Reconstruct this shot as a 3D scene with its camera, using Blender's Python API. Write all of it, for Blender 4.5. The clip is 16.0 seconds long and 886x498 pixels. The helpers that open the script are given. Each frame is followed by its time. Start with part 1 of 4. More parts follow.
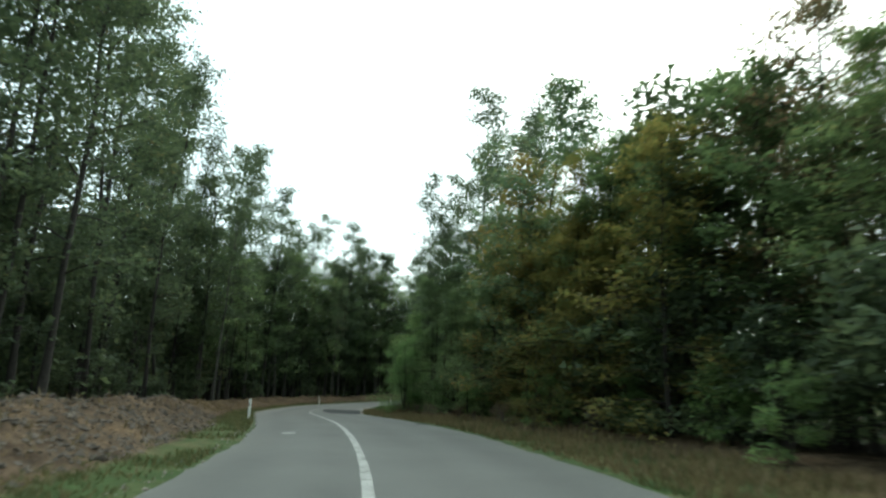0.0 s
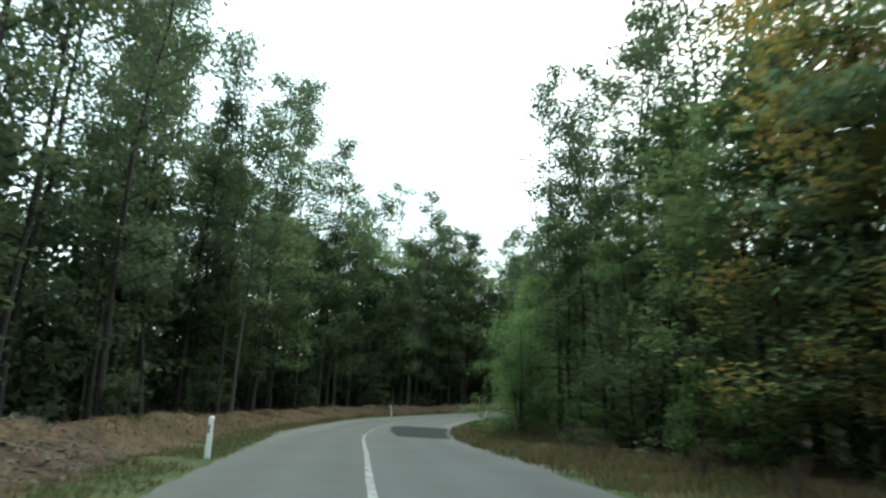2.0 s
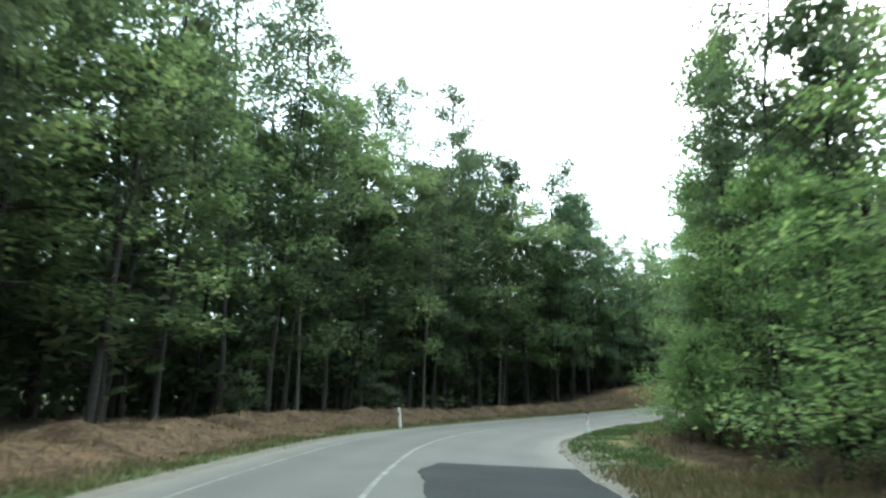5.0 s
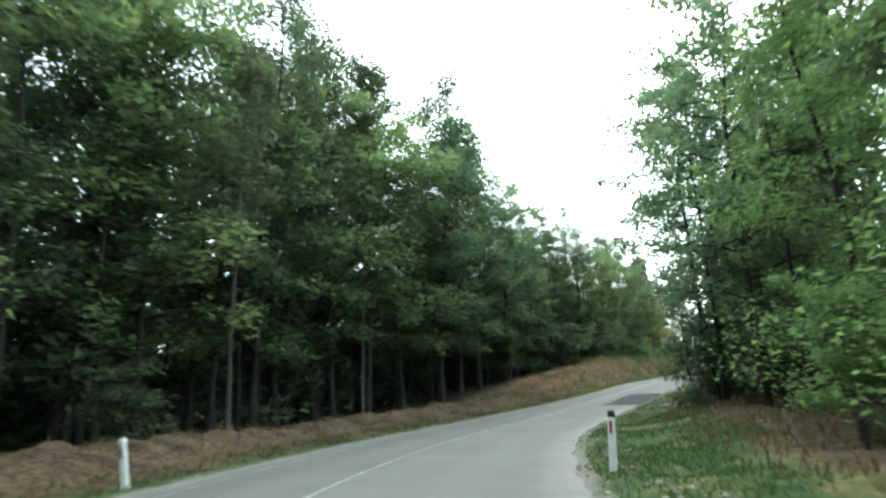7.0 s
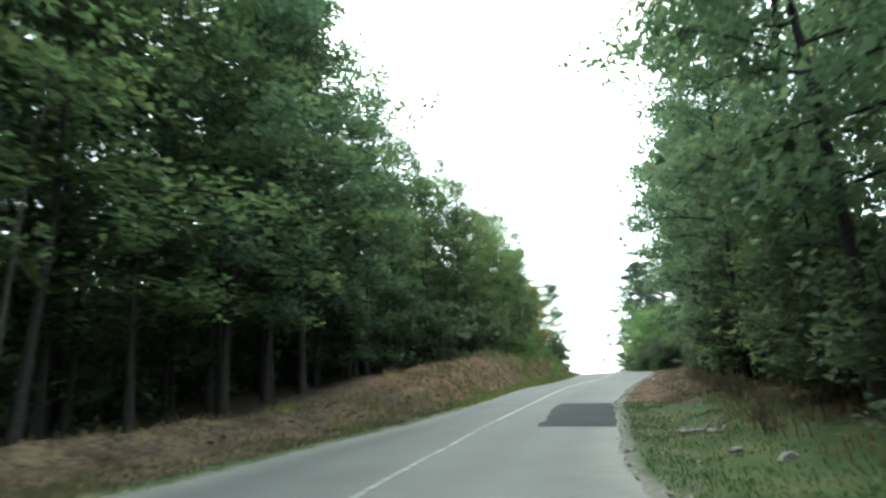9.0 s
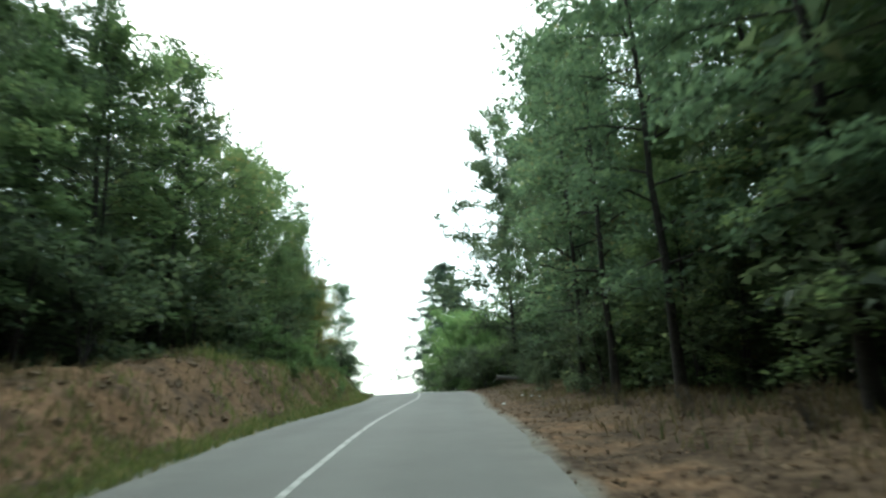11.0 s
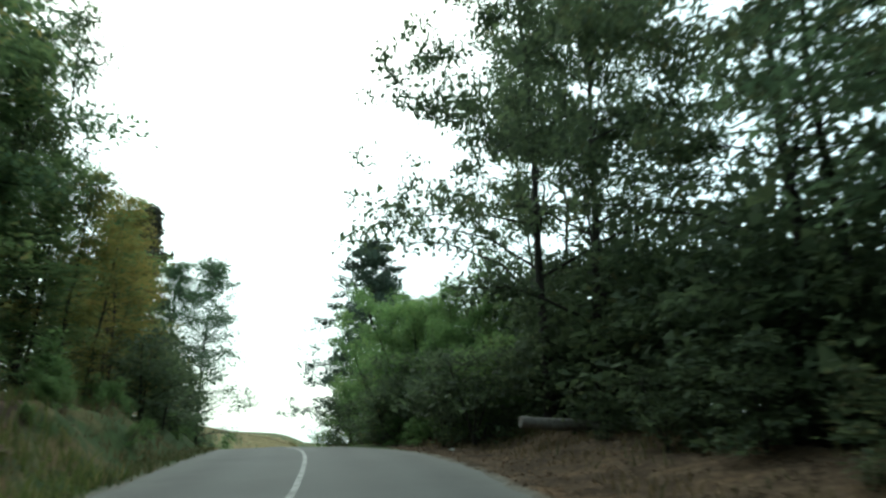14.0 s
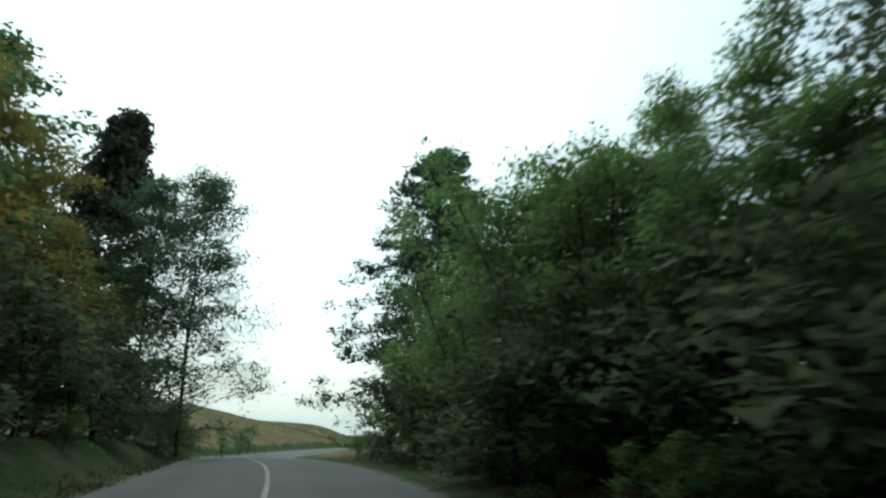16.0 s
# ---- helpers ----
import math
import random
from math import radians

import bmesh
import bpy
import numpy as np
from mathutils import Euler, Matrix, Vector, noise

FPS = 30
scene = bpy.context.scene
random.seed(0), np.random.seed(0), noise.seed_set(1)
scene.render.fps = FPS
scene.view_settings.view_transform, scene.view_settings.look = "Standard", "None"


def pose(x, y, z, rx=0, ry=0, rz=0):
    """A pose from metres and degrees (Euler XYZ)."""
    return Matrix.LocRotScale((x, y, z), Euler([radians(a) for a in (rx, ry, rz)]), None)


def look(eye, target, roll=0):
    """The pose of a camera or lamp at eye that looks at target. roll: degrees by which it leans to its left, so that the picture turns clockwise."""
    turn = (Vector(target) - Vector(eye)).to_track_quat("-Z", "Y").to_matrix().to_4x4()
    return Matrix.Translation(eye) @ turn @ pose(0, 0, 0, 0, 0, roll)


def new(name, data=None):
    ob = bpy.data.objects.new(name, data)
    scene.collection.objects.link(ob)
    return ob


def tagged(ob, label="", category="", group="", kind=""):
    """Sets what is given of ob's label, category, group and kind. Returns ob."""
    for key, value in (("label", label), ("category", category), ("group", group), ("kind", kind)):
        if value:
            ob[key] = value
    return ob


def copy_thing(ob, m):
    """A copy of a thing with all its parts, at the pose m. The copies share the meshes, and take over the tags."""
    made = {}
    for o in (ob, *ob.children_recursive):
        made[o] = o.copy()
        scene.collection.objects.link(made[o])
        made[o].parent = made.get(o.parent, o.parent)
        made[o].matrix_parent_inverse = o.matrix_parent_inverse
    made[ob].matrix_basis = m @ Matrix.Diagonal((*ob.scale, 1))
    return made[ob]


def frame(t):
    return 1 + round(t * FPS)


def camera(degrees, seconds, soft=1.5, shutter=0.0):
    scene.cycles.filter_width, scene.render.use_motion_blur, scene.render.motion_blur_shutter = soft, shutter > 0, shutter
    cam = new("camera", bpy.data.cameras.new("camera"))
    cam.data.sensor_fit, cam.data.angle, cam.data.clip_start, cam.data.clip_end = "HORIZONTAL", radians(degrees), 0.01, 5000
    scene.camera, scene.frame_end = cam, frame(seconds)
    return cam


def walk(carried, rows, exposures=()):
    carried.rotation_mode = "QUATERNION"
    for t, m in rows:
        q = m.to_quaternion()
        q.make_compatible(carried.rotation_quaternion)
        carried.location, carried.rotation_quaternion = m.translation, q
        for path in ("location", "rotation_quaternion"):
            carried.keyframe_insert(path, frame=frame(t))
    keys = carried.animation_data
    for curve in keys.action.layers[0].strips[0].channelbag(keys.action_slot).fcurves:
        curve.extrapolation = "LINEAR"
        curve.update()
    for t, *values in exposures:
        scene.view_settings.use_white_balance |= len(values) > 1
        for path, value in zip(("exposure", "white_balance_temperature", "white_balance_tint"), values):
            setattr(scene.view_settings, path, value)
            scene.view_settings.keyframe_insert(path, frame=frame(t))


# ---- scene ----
cam = camera(71.0, 16.0, soft=2.5, shutter=0.4)
PATH = [
    (0, (2.92, 3.39, 3.07), (1.752, 13.116, 5.093), 1.4),
    (0.5, (1.81, 8.59, 2.95), (0.273, 18.246, 5.030), 0.5),
    (1, (0.56, 13.55, 2.83), (-1.358, 23.135, 4.935), 1.0),
    (1.5, (-0.74, 18.20, 2.76), (-2.925, 27.722, 4.873), 0.8),
    (2, (-2.11, 22.60, 2.64), (-4.515, 32.071, 4.750), 1.8),
    (2.5, (-3.60, 26.96, 2.50), (-6.229, 36.366, 4.632), 2.0),
    (3, (-5.14, 31.23, 2.33), (-7.923, 40.597, 4.477), 1.6),
    (3.2, (-5.79, 33.00, 2.29), (-8.627, 42.347, 4.441), 1.5),
    (5.3, (-11.96, 50.72, 1.48), (-14.101, 60.248, 3.642), 0.2),
    (5.5, (-12.41, 52.48, 1.44), (-14.340, 62.058, 3.577), -0.9),
    (6, (-13.40, 56.99, 1.28), (-14.913, 66.642, 3.420), -1.1),
    (6.5, (-13.98, 61.61, 1.16), (-14.693, 71.359, 3.265), -2.9),
    (7, (-14.34, 66.29, 1.06), (-14.348, 76.038, 3.292), -3.0),
    (7.5, (-14.28, 71.12, 0.97), (-13.768, 80.866, 3.168), -2.9),
    (8, (-14.19, 76.09, 0.92), (-13.089, 85.780, 3.113), -3.6),
    (8.5, (-13.55, 80.94, 0.81), (-11.877, 90.551, 3.029), -3.7),
    (9, (-12.30, 85.61, 0.83), (-10.050, 95.093, 3.087), -2.2),
    (9.5, (-10.81, 90.23, 0.84), (-7.705, 99.433, 3.230), -2.4),
    (10, (-9.06, 95.24, 0.91), (-5.068, 104.113, 3.233), -1.9),
    (10.2, (-8.19, 97.14, 0.96), (-3.888, 105.877, 3.244), -1.9),
    (12.3, (2.59, 115.94, 2.12), (8.617, 123.448, 4.814), -3.2),
    (12.5, (3.66, 117.70, 2.21), (9.740, 125.192, 4.835), -2.8),
    (13, (6.33, 122.05, 2.34), (12.459, 129.482, 5.042), -2.2),
    (13.5, (8.99, 126.44, 2.53), (15.126, 133.822, 5.334), -1.5),
    (14, (11.63, 130.83, 2.76), (17.788, 138.156, 5.656), -1.1),
    (14.5, (14.32, 135.14, 3.00), (20.470, 142.460, 5.933), -0.7),
    (15, (17.07, 139.60, 3.22), (23.108, 146.999, 6.169), 0.7),
    (15.5, (19.72, 144.22, 3.45), (25.534, 151.811, 6.396), 1.1),
    (16, (21.93, 148.94, 3.67), (27.520, 156.755, 6.438), 0.6),
]
walk(cam, [(t, look(eye, target, roll)) for t, eye, target, roll in PATH],
     [(0, 0.35, 6300, -4), (3, 1.05, 6100, -2), (6, 1.5, 6000, -1), (8, 1.5, 6000, -1), (10, 1.1, 6000, -3), (12.5, 0.5, 6100, -6), (14, 0.12, 6000, -7), (16, -0.65, 5900, -5)])

# ---- world and light: overcast daylight ----
world = bpy.data.worlds.new("overcast_sky")
scene.world = world
world.use_nodes = True
wn, wl_ = world.node_tree.nodes, world.node_tree.links
wn.clear()
sky = wn.new("ShaderNodeTexSky")
sky.sky_type = "NISHITA"
sky.sun_disc = False
sky.sun_elevation, sky.sun_rotation = radians(48), radians(20)
sky.air_density, sky.dust_density = 1.0, 4.0
sky_bg = wn.new("ShaderNodeBackground")
sky_bg.inputs["Strength"].default_value = 0.10
cloud = wn.new("ShaderNodeBackground")
cloud.inputs["Color"].default_value = (0.87, 0.985, 0.975, 1)
cloud.inputs["Strength"].default_value = 1.12
both = wn.new("ShaderNodeAddShader")
wout = wn.new("ShaderNodeOutputWorld")
wl_.new(sky.outputs[0], sky_bg.inputs["Color"])
wl_.new(sky_bg.outputs[0], both.inputs[0])
wl_.new(cloud.outputs[0], both.inputs[1])
wl_.new(both.outputs[0], wout.inputs["Surface"])

sun_data = bpy.data.lights.new("sun", "SUN")
sun_data.energy, sun_data.angle, sun_data.color = 0.8, radians(20), (1.0, 0.99, 0.93)
sun = new("sun", sun_data)
sun.matrix_world = look((-20, 150, 120), (0, 90, 0))

# ---- materials ----


def material(name, rough=0.8, metal=0.0, spec=0.3):
    m = bpy.data.materials.new(name)
    m.use_nodes = True
    b = m.node_tree.nodes["Principled BSDF"]
    b.inputs["Roughness"].default_value = rough
    b.inputs["Metallic"].default_value = metal
    b.inputs["Specular IOR Level"].default_value = spec
    return m, m.node_tree.nodes, m.node_tree.links, b


def ramp(n, stops):
    r = n.new("ShaderNodeValToRGB")
    r.color_ramp.elements[0].position, r.color_ramp.elements[0].color = stops[0][0], (*stops[0][1], 1)
    r.color_ramp.elements[1].position, r.color_ramp.elements[1].color = stops[-1][0], (*stops[-1][1], 1)
    for p, c in stops[1:-1]:
        r.color_ramp.elements.new(p).color = (*c, 1)
    return r


def noise_tex(n, l, scale, detail=4.0, rough=0.6, where="Object"):
    co = n.new("ShaderNodeTexCoord")
    t = n.new("ShaderNodeTexNoise")
    t.inputs["Scale"].default_value, t.inputs["Detail"].default_value, t.inputs["Roughness"].default_value = scale, detail, rough
    l.new(co.outputs[where], t.inputs["Vector"])
    return t


def mixed(n, l, fac, a, b, mode="MIX"):
    m = n.new("ShaderNodeMix")
    m.data_type, m.blend_type = "RGBA", mode
    for sock, v in ((m.inputs[0], fac), (m.inputs[6], a), (m.inputs[7], b)):
        if hasattr(v, "is_linked"):
            l.new(v, sock)
        elif isinstance(v, tuple):
            sock.default_value = (*v, 1)
        else:
            sock.default_value = v
    return m.outputs[2]


def bump(n, l, bsdf, height, strength, dist):
    b = n.new("ShaderNodeBump")
    b.inputs["Strength"].default_value, b.inputs["Distance"].default_value = strength, dist
    l.new(height, b.inputs["Height"])
    l.new(b.outputs[0], bsdf.inputs["Normal"])


def leaf_material(name, stops, glow=0.35):
    """Leaves: colour by leaf, light passing through."""
    m, n, l, b = material(name, 0.65, 0, 0.18)
    geo = n.new("ShaderNodeNewGeometry")
    info = n.new("ShaderNodeObjectInfo")
    r = ramp(n, stops)
    add = n.new("ShaderNodeMath")
    add.operation = "MULTIPLY_ADD"
    l.new(info.outputs["Random"], add.inputs[0])
    add.inputs[1].default_value = 0.3
    sub = n.new("ShaderNodeMath")
    sub.operation = "MULTIPLY_ADD"
    l.new(geo.outputs["Random Per Island"], sub.inputs[0])
    sub.inputs[1].default_value, sub.inputs[2].default_value = 0.7, 0.0
    l.new(sub.outputs[0], add.inputs[2])
    l.new(add.outputs[0], r.inputs[0])
    big = noise_tex(n, l, 0.45, 2.0, 0.5)
    br = ramp(n, [(0.3, (0.75, 0.75, 0.75)), (0.7, (1.2, 1.2, 1.15))])
    l.new(big.outputs[0], br.inputs[0])
    col = mixed(n, l, 1.0, r.outputs[0], br.outputs[0], "MULTIPLY")
    l.new(col, b.inputs["Base Color"])
    tr = n.new("ShaderNodeBsdfTranslucent")
    l.new(mixed(n, l, 1.0, col, (1.75, 1.68, 1.5), "MULTIPLY"), tr.inputs["Color"])
    mx = n.new("ShaderNodeMixShader")
    mx.inputs[0].default_value = glow
    l.new(b.outputs[0], mx.inputs[1])
    l.new(tr.outputs[0], mx.inputs[2])
    l.new(mx.outputs[0], n["Material Output"].inputs["Surface"])
    return m


LEAF_DARK = leaf_material("oak_leaf", [(0.0, (0.042, 0.06, 0.038)), (0.5, (0.07, 0.098, 0.057)), (0.85, (0.1, 0.132, 0.07)), (1.0, (0.16, 0.135, 0.07))], 0.45)
LEAF_COOL = leaf_material("cool_oak_leaf", [(0.0, (0.052, 0.084, 0.056)), (0.5, (0.085, 0.132, 0.08)), (0.85, (0.122, 0.178, 0.095)), (1.0, (0.185, 0.175, 0.09))], 0.5)
LEAF_MID = leaf_material("hornbeam_leaf", [(0.0, (0.058, 0.09, 0.046)), (0.5, (0.096, 0.142, 0.066)), (0.85, (0.138, 0.182, 0.078)), (1.0, (0.213, 0.175, 0.075))], 0.5)
LEAF_FRESH = leaf_material("bush_leaf", [(0.0, (0.078, 0.14, 0.056)), (0.6, (0.125, 0.2, 0.078)), (1.0, (0.185, 0.24, 0.095))], 0.5)
LEAF_GOLD = leaf_material("turning_leaf", [(0.0, (0.075, 0.1, 0.038)), (0.4, (0.14, 0.14, 0.045)), (0.75, (0.2, 0.162, 0.056)), (1.0, (0.235, 0.14, 0.052))], 0.5)
LEAF_RUST = leaf_material("rusty_leaf", [(0.0, (0.06, 0.08, 0.045)), (0.45, (0.11, 0.11, 0.06)), (0.8, (0.16, 0.115, 0.07)), (1.0, (0.2, 0.115, 0.07))], 0.45)
NEEDLE = leaf_material("pine_needle", [(0.0, (0.045, 0.066, 0.056)), (0.6, (0.072, 0.102, 0.08)), (1.0, (0.105, 0.13, 0.088))], 0.35)
CYPRESS = leaf_material("brown_needle", [(0.0, (0.04, 0.042, 0.032)), (0.6, (0.07, 0.066, 0.046)), (1.0, (0.1, 0.085, 0.055))], 0.15)


def bark_material(name, dark, light):
    m, n, l, b = material(name, 0.9)
    t = noise_tex(n, l, 9, 5, 0.65)
    r = ramp(n, [(0.3, dark), (0.75, light)])
    l.new(t.outputs[0], r.inputs[0])
    l.new(r.outputs[0], b.inputs["Base Color"])
    bump(n, l, b, t.outputs[0], 0.7, 0.03)
    return m


BARK = bark_material("bark", (0.014, 0.012, 0.01), (0.045, 0.039, 0.033))
BARK_PALE = bark_material("pale_bark", (0.035, 0.032, 0.027), (0.1, 0.093, 0.08))
BLEACHED = bark_material("bleached_wood", (0.16, 0.15, 0.13), (0.42, 0.4, 0.36))
LOG_WOOD = bark_material("weathered_log", (0.083, 0.076, 0.069), (0.235, 0.221, 0.200))


def asphalt_material(name, low, high, worn, rough_=0.82, spec=0.4):
    m, n, l, b = material(name, rough_, 0, spec)
    big = noise_tex(n, l, 0.35, 5, 0.6)
    fine = noise_tex(n, l, 60, 3, 0.7)
    r = ramp(n, [(0.3, low), (0.7, high)])
    l.new(big.outputs[0], r.inputs[0])
    fr = ramp(n, [(0.25, (0.75, 0.75, 0.75)), (0.75, (1.2, 1.2, 1.2))])
    l.new(fine.outputs[0], fr.inputs[0])
    col = mixed(n, l, 1.0, r.outputs[0], fr.outputs[0], "MULTIPLY")
    # worn wheel tracks and dust follow the lane, by the road's own crosswise coordinate
    at = n.new("ShaderNodeAttribute")
    at.attribute_name = "across"
    wave = n.new("ShaderNodeMath")
    wave.operation = "SINE"
    l.new(at.outputs["Fac"], wave.inputs[0])
    wr_ = n.new("ShaderNodeMapRange")
    wr_.inputs["From Min"].default_value, wr_.inputs["From Max"].default_value = -1, 1
    wr_.inputs["To Min"].default_value, wr_.inputs["To Max"].default_value = 0.0, worn
    l.new(wave.outputs[0], wr_.inputs[0])
    col = mixed(n, l, wr_.outputs[0], col, (0.108, 0.113, 0.108))
    ed = n.new("ShaderNodeAttribute")
    ed.attribute_name = "edge_dust"
    spots = noise_tex(n, l, 1.4, 6, 0.7)
    dm = n.new("ShaderNodeMath")
    dm.operation = "MULTIPLY"
    l.new(ed.outputs["Fac"], dm.inputs[0])
    l.new(spots.outputs[0], dm.inputs[1])
    col = mixed(n, l, dm.outputs[0], col, (0.165, 0.16, 0.143))
    l.new(col, b.inputs["Base Color"])
    bump(n, l, b, fine.outputs[0], 0.35, 0.01)
    return m


ASPHALT = asphalt_material("asphalt", (0.054, 0.057, 0.054), (0.078, 0.081, 0.077), 0.2)
PATCH = asphalt_material("fresh_asphalt", (0.02, 0.023, 0.025), (0.032, 0.036, 0.039), 0.0, 0.92, 0.12)


def plain(name, colour, rough=0.6, vary=0.15, scale=8.0, spec=0.3):
    m, n, l, b = material(name, rough, 0, spec)
    t = noise_tex(n, l, scale, 4)
    lo, hi = tuple(c * (1 - vary) for c in colour), tuple(min(1, c * (1 + vary)) for c in colour)
    r = ramp(n, [(0.3, lo), (0.7, hi)])
    l.new(t.outputs[0], r.inputs[0])
    l.new(r.outputs[0], b.inputs["Base Color"])
    bump(n, l, b, t.outputs[0], 0.15, 0.01)
    return m


def paint_material(name="road_paint", wear=0.0):
    m, n, l, b = material(name, 0.7)
    t = noise_tex(n, l, 3.0, 6, 0.75)
    r = ramp(n, [(0.36 + wear, (0.106, 0.112, 0.106)), (0.52 + wear, (0.244, 0.249, 0.239)), (0.7 + wear, (0.308, 0.313, 0.303))])
    l.new(t.outputs[0], r.inputs[0])
    l.new(r.outputs[0], b.inputs["Base Color"])
    return m


PAINT = paint_material()
PAINT_OLD = paint_material("worn_paint", 0.12)
POST_WHITE = plain("white_plastic", (0.7, 0.7, 0.68), 0.45, 0.08, 5)
POST_BLACK = plain("black_plastic", (0.02, 0.025, 0.025), 0.5)
POST_RED = plain("red_reflector", (0.32, 0.02, 0.02), 0.25)
LITTER_WHITE = plain("white_litter", (0.497, 0.504, 0.497), 0.6, 0.1)
RUBBLE = plain("rubble_stone", (0.095, 0.08, 0.066), 0.9, 0.4, 2.0)
STONE = plain("stone", (0.207, 0.186, 0.159), 0.9, 0.4, 2.0)
CLOD = plain("earth_clod", (0.12, 0.086, 0.054), 0.95, 0.35, 2.0)


def ground_material():
    """Earth, grass and forest floor, laid by the sheet's own cover layers."""
    m, n, l, b = material("ground", 0.95, 0, 0.1)

    def layer(name):
        a = n.new("ShaderNodeAttribute")
        a.attribute_name = name
        return a.outputs["Fac"]

    fine = noise_tex(n, l, 6, 8, 0.7)
    mid = noise_tex(n, l, 0.9, 5, 0.6)
    earth = ramp(n, [(0.32, (0.024, 0.017, 0.012)), (0.48, (0.07, 0.048, 0.031)), (0.6, (0.112, 0.081, 0.053)), (0.74, (0.172, 0.131, 0.087))])
    l.new(fine.outputs[0], earth.inputs[0])
    grass = ramp(n, [(0.3, (0.03, 0.054, 0.018)), (0.5, (0.05, 0.075, 0.027)), (0.68, (0.095, 0.09, 0.045))])
    l.new(mid.outputs[0], grass.inputs[0])
    tuft = ramp(n, [(0.3, (0.55, 0.55, 0.55)), (0.7, (1.3, 1.3, 1.3))])
    l.new(fine.outputs[0], tuft.inputs[0])
    lawn = mixed(n, l, 1.0, grass.outputs[0], tuft.outputs[0], "MULTIPLY")
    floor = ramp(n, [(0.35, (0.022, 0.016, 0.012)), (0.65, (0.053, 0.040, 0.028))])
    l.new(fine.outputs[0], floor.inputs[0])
    gravel = ramp(n, [(0.3, (0.090, 0.085, 0.072)), (0.7, (0.181, 0.172, 0.149))])
    l.new(fine.outputs[0], gravel.inputs[0])

    def rough_mask(name):
        add = n.new("ShaderNodeMath")
        add.operation = "MULTIPLY_ADD"
        l.new(mid.outputs[0], add.inputs[0])
        add.inputs[1].default_value = 0.9
        l.new(layer(name), add.inputs[2])
        mr = n.new("ShaderNodeMapRange")
        mr.inputs["From Min"].default_value, mr.inputs["From Max"].default_value = 0.8, 1.1
        l.new(add.outputs[0], mr.inputs[0])
        return mr.outputs[0]

    straw = ramp(n, [(0.3, (0.064, 0.064, 0.024)), (0.5, (0.128, 0.101, 0.042)), (0.7, (0.181, 0.143, 0.069))])
    l.new(mid.outputs[0], straw.inputs[0])
    damp = ramp(n, [(0.34, (0.5, 0.48, 0.46)), (0.5, (0.95, 0.95, 0.95)), (0.66, (1.25, 1.2, 1.1))])
    l.new(mid.outputs[0], damp.inputs[0])
    soil = mixed(n, l, 1.0, earth.outputs[0], damp.outputs[0], "MULTIPLY")
    col = mixed(n, l, rough_mask("grass"), soil, lawn)
    clay = ramp(n, [(0.3, (0.075, 0.043, 0.025)), (0.5, (0.15, 0.088, 0.048)), (0.7, (0.23, 0.145, 0.085))])
    l.new(fine.outputs[0], clay.inputs[0])
    col = mixed(n, l, rough_mask("clay"), col, clay.outputs[0])
    col = mixed(n, l, rough_mask("straw"), col, mixed(n, l, 1.0, straw.outputs[0], tuft.outputs[0], "MULTIPLY"))
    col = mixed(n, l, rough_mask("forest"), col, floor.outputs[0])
    col = mixed(n, l, rough_mask("gravel"), col, gravel.outputs[0])
    l.new(col, b.inputs["Base Color"])
    bump(n, l, b, fine.outputs[0], 0.5, 0.05)
    return m


GROUND = ground_material()


def blade_material(name, stops):
    m, n, l, b = material(name, 0.7, 0, 0.2)
    geo = n.new("ShaderNodeNewGeometry")
    r = ramp(n, stops)
    l.new(geo.outputs["Random Per Island"], r.inputs[0])
    l.new(r.outputs[0], b.inputs["Base Color"])
    tr = n.new("ShaderNodeBsdfTranslucent")
    l.new(r.outputs[0], tr.inputs["Color"])
    mx = n.new("ShaderNodeMixShader")
    mx.inputs[0].default_value = 0.45
    l.new(b.outputs[0], mx.inputs[1])
    l.new(tr.outputs[0], mx.inputs[2])
    l.new(mx.outputs[0], n["Material Output"].inputs["Surface"])
    return m


GRASS = blade_material("grass_blade", [(0.0, (0.06, 0.078, 0.03)), (0.45, (0.09, 0.1, 0.04)), (0.75, (0.13, 0.12, 0.055)), (1.0, (0.18, 0.15, 0.085))])
LUSH = blade_material("lush_grass_blade", [(0.0, (0.042, 0.085, 0.027)), (0.5, (0.064, 0.115, 0.037)), (0.9, (0.1, 0.135, 0.052)), (1.0, (0.15, 0.14, 0.072))])
DRY = blade_material("dry_grass", [(0.0, (0.085, 0.072, 0.034)), (0.5, (0.14, 0.108, 0.055)), (1.0, (0.2, 0.155, 0.09))])
FALLEN = blade_material("fallen_leaf", [(0.0, (0.06, 0.041, 0.027)), (0.5, (0.115, 0.079, 0.05)), (1.0, (0.18, 0.128, 0.082))])
WEED = blade_material("weed_blade", [(0.0, (0.085, 0.12, 0.034)), (0.5, (0.15, 0.18, 0.055)), (1.0, (0.24, 0.215, 0.09))])

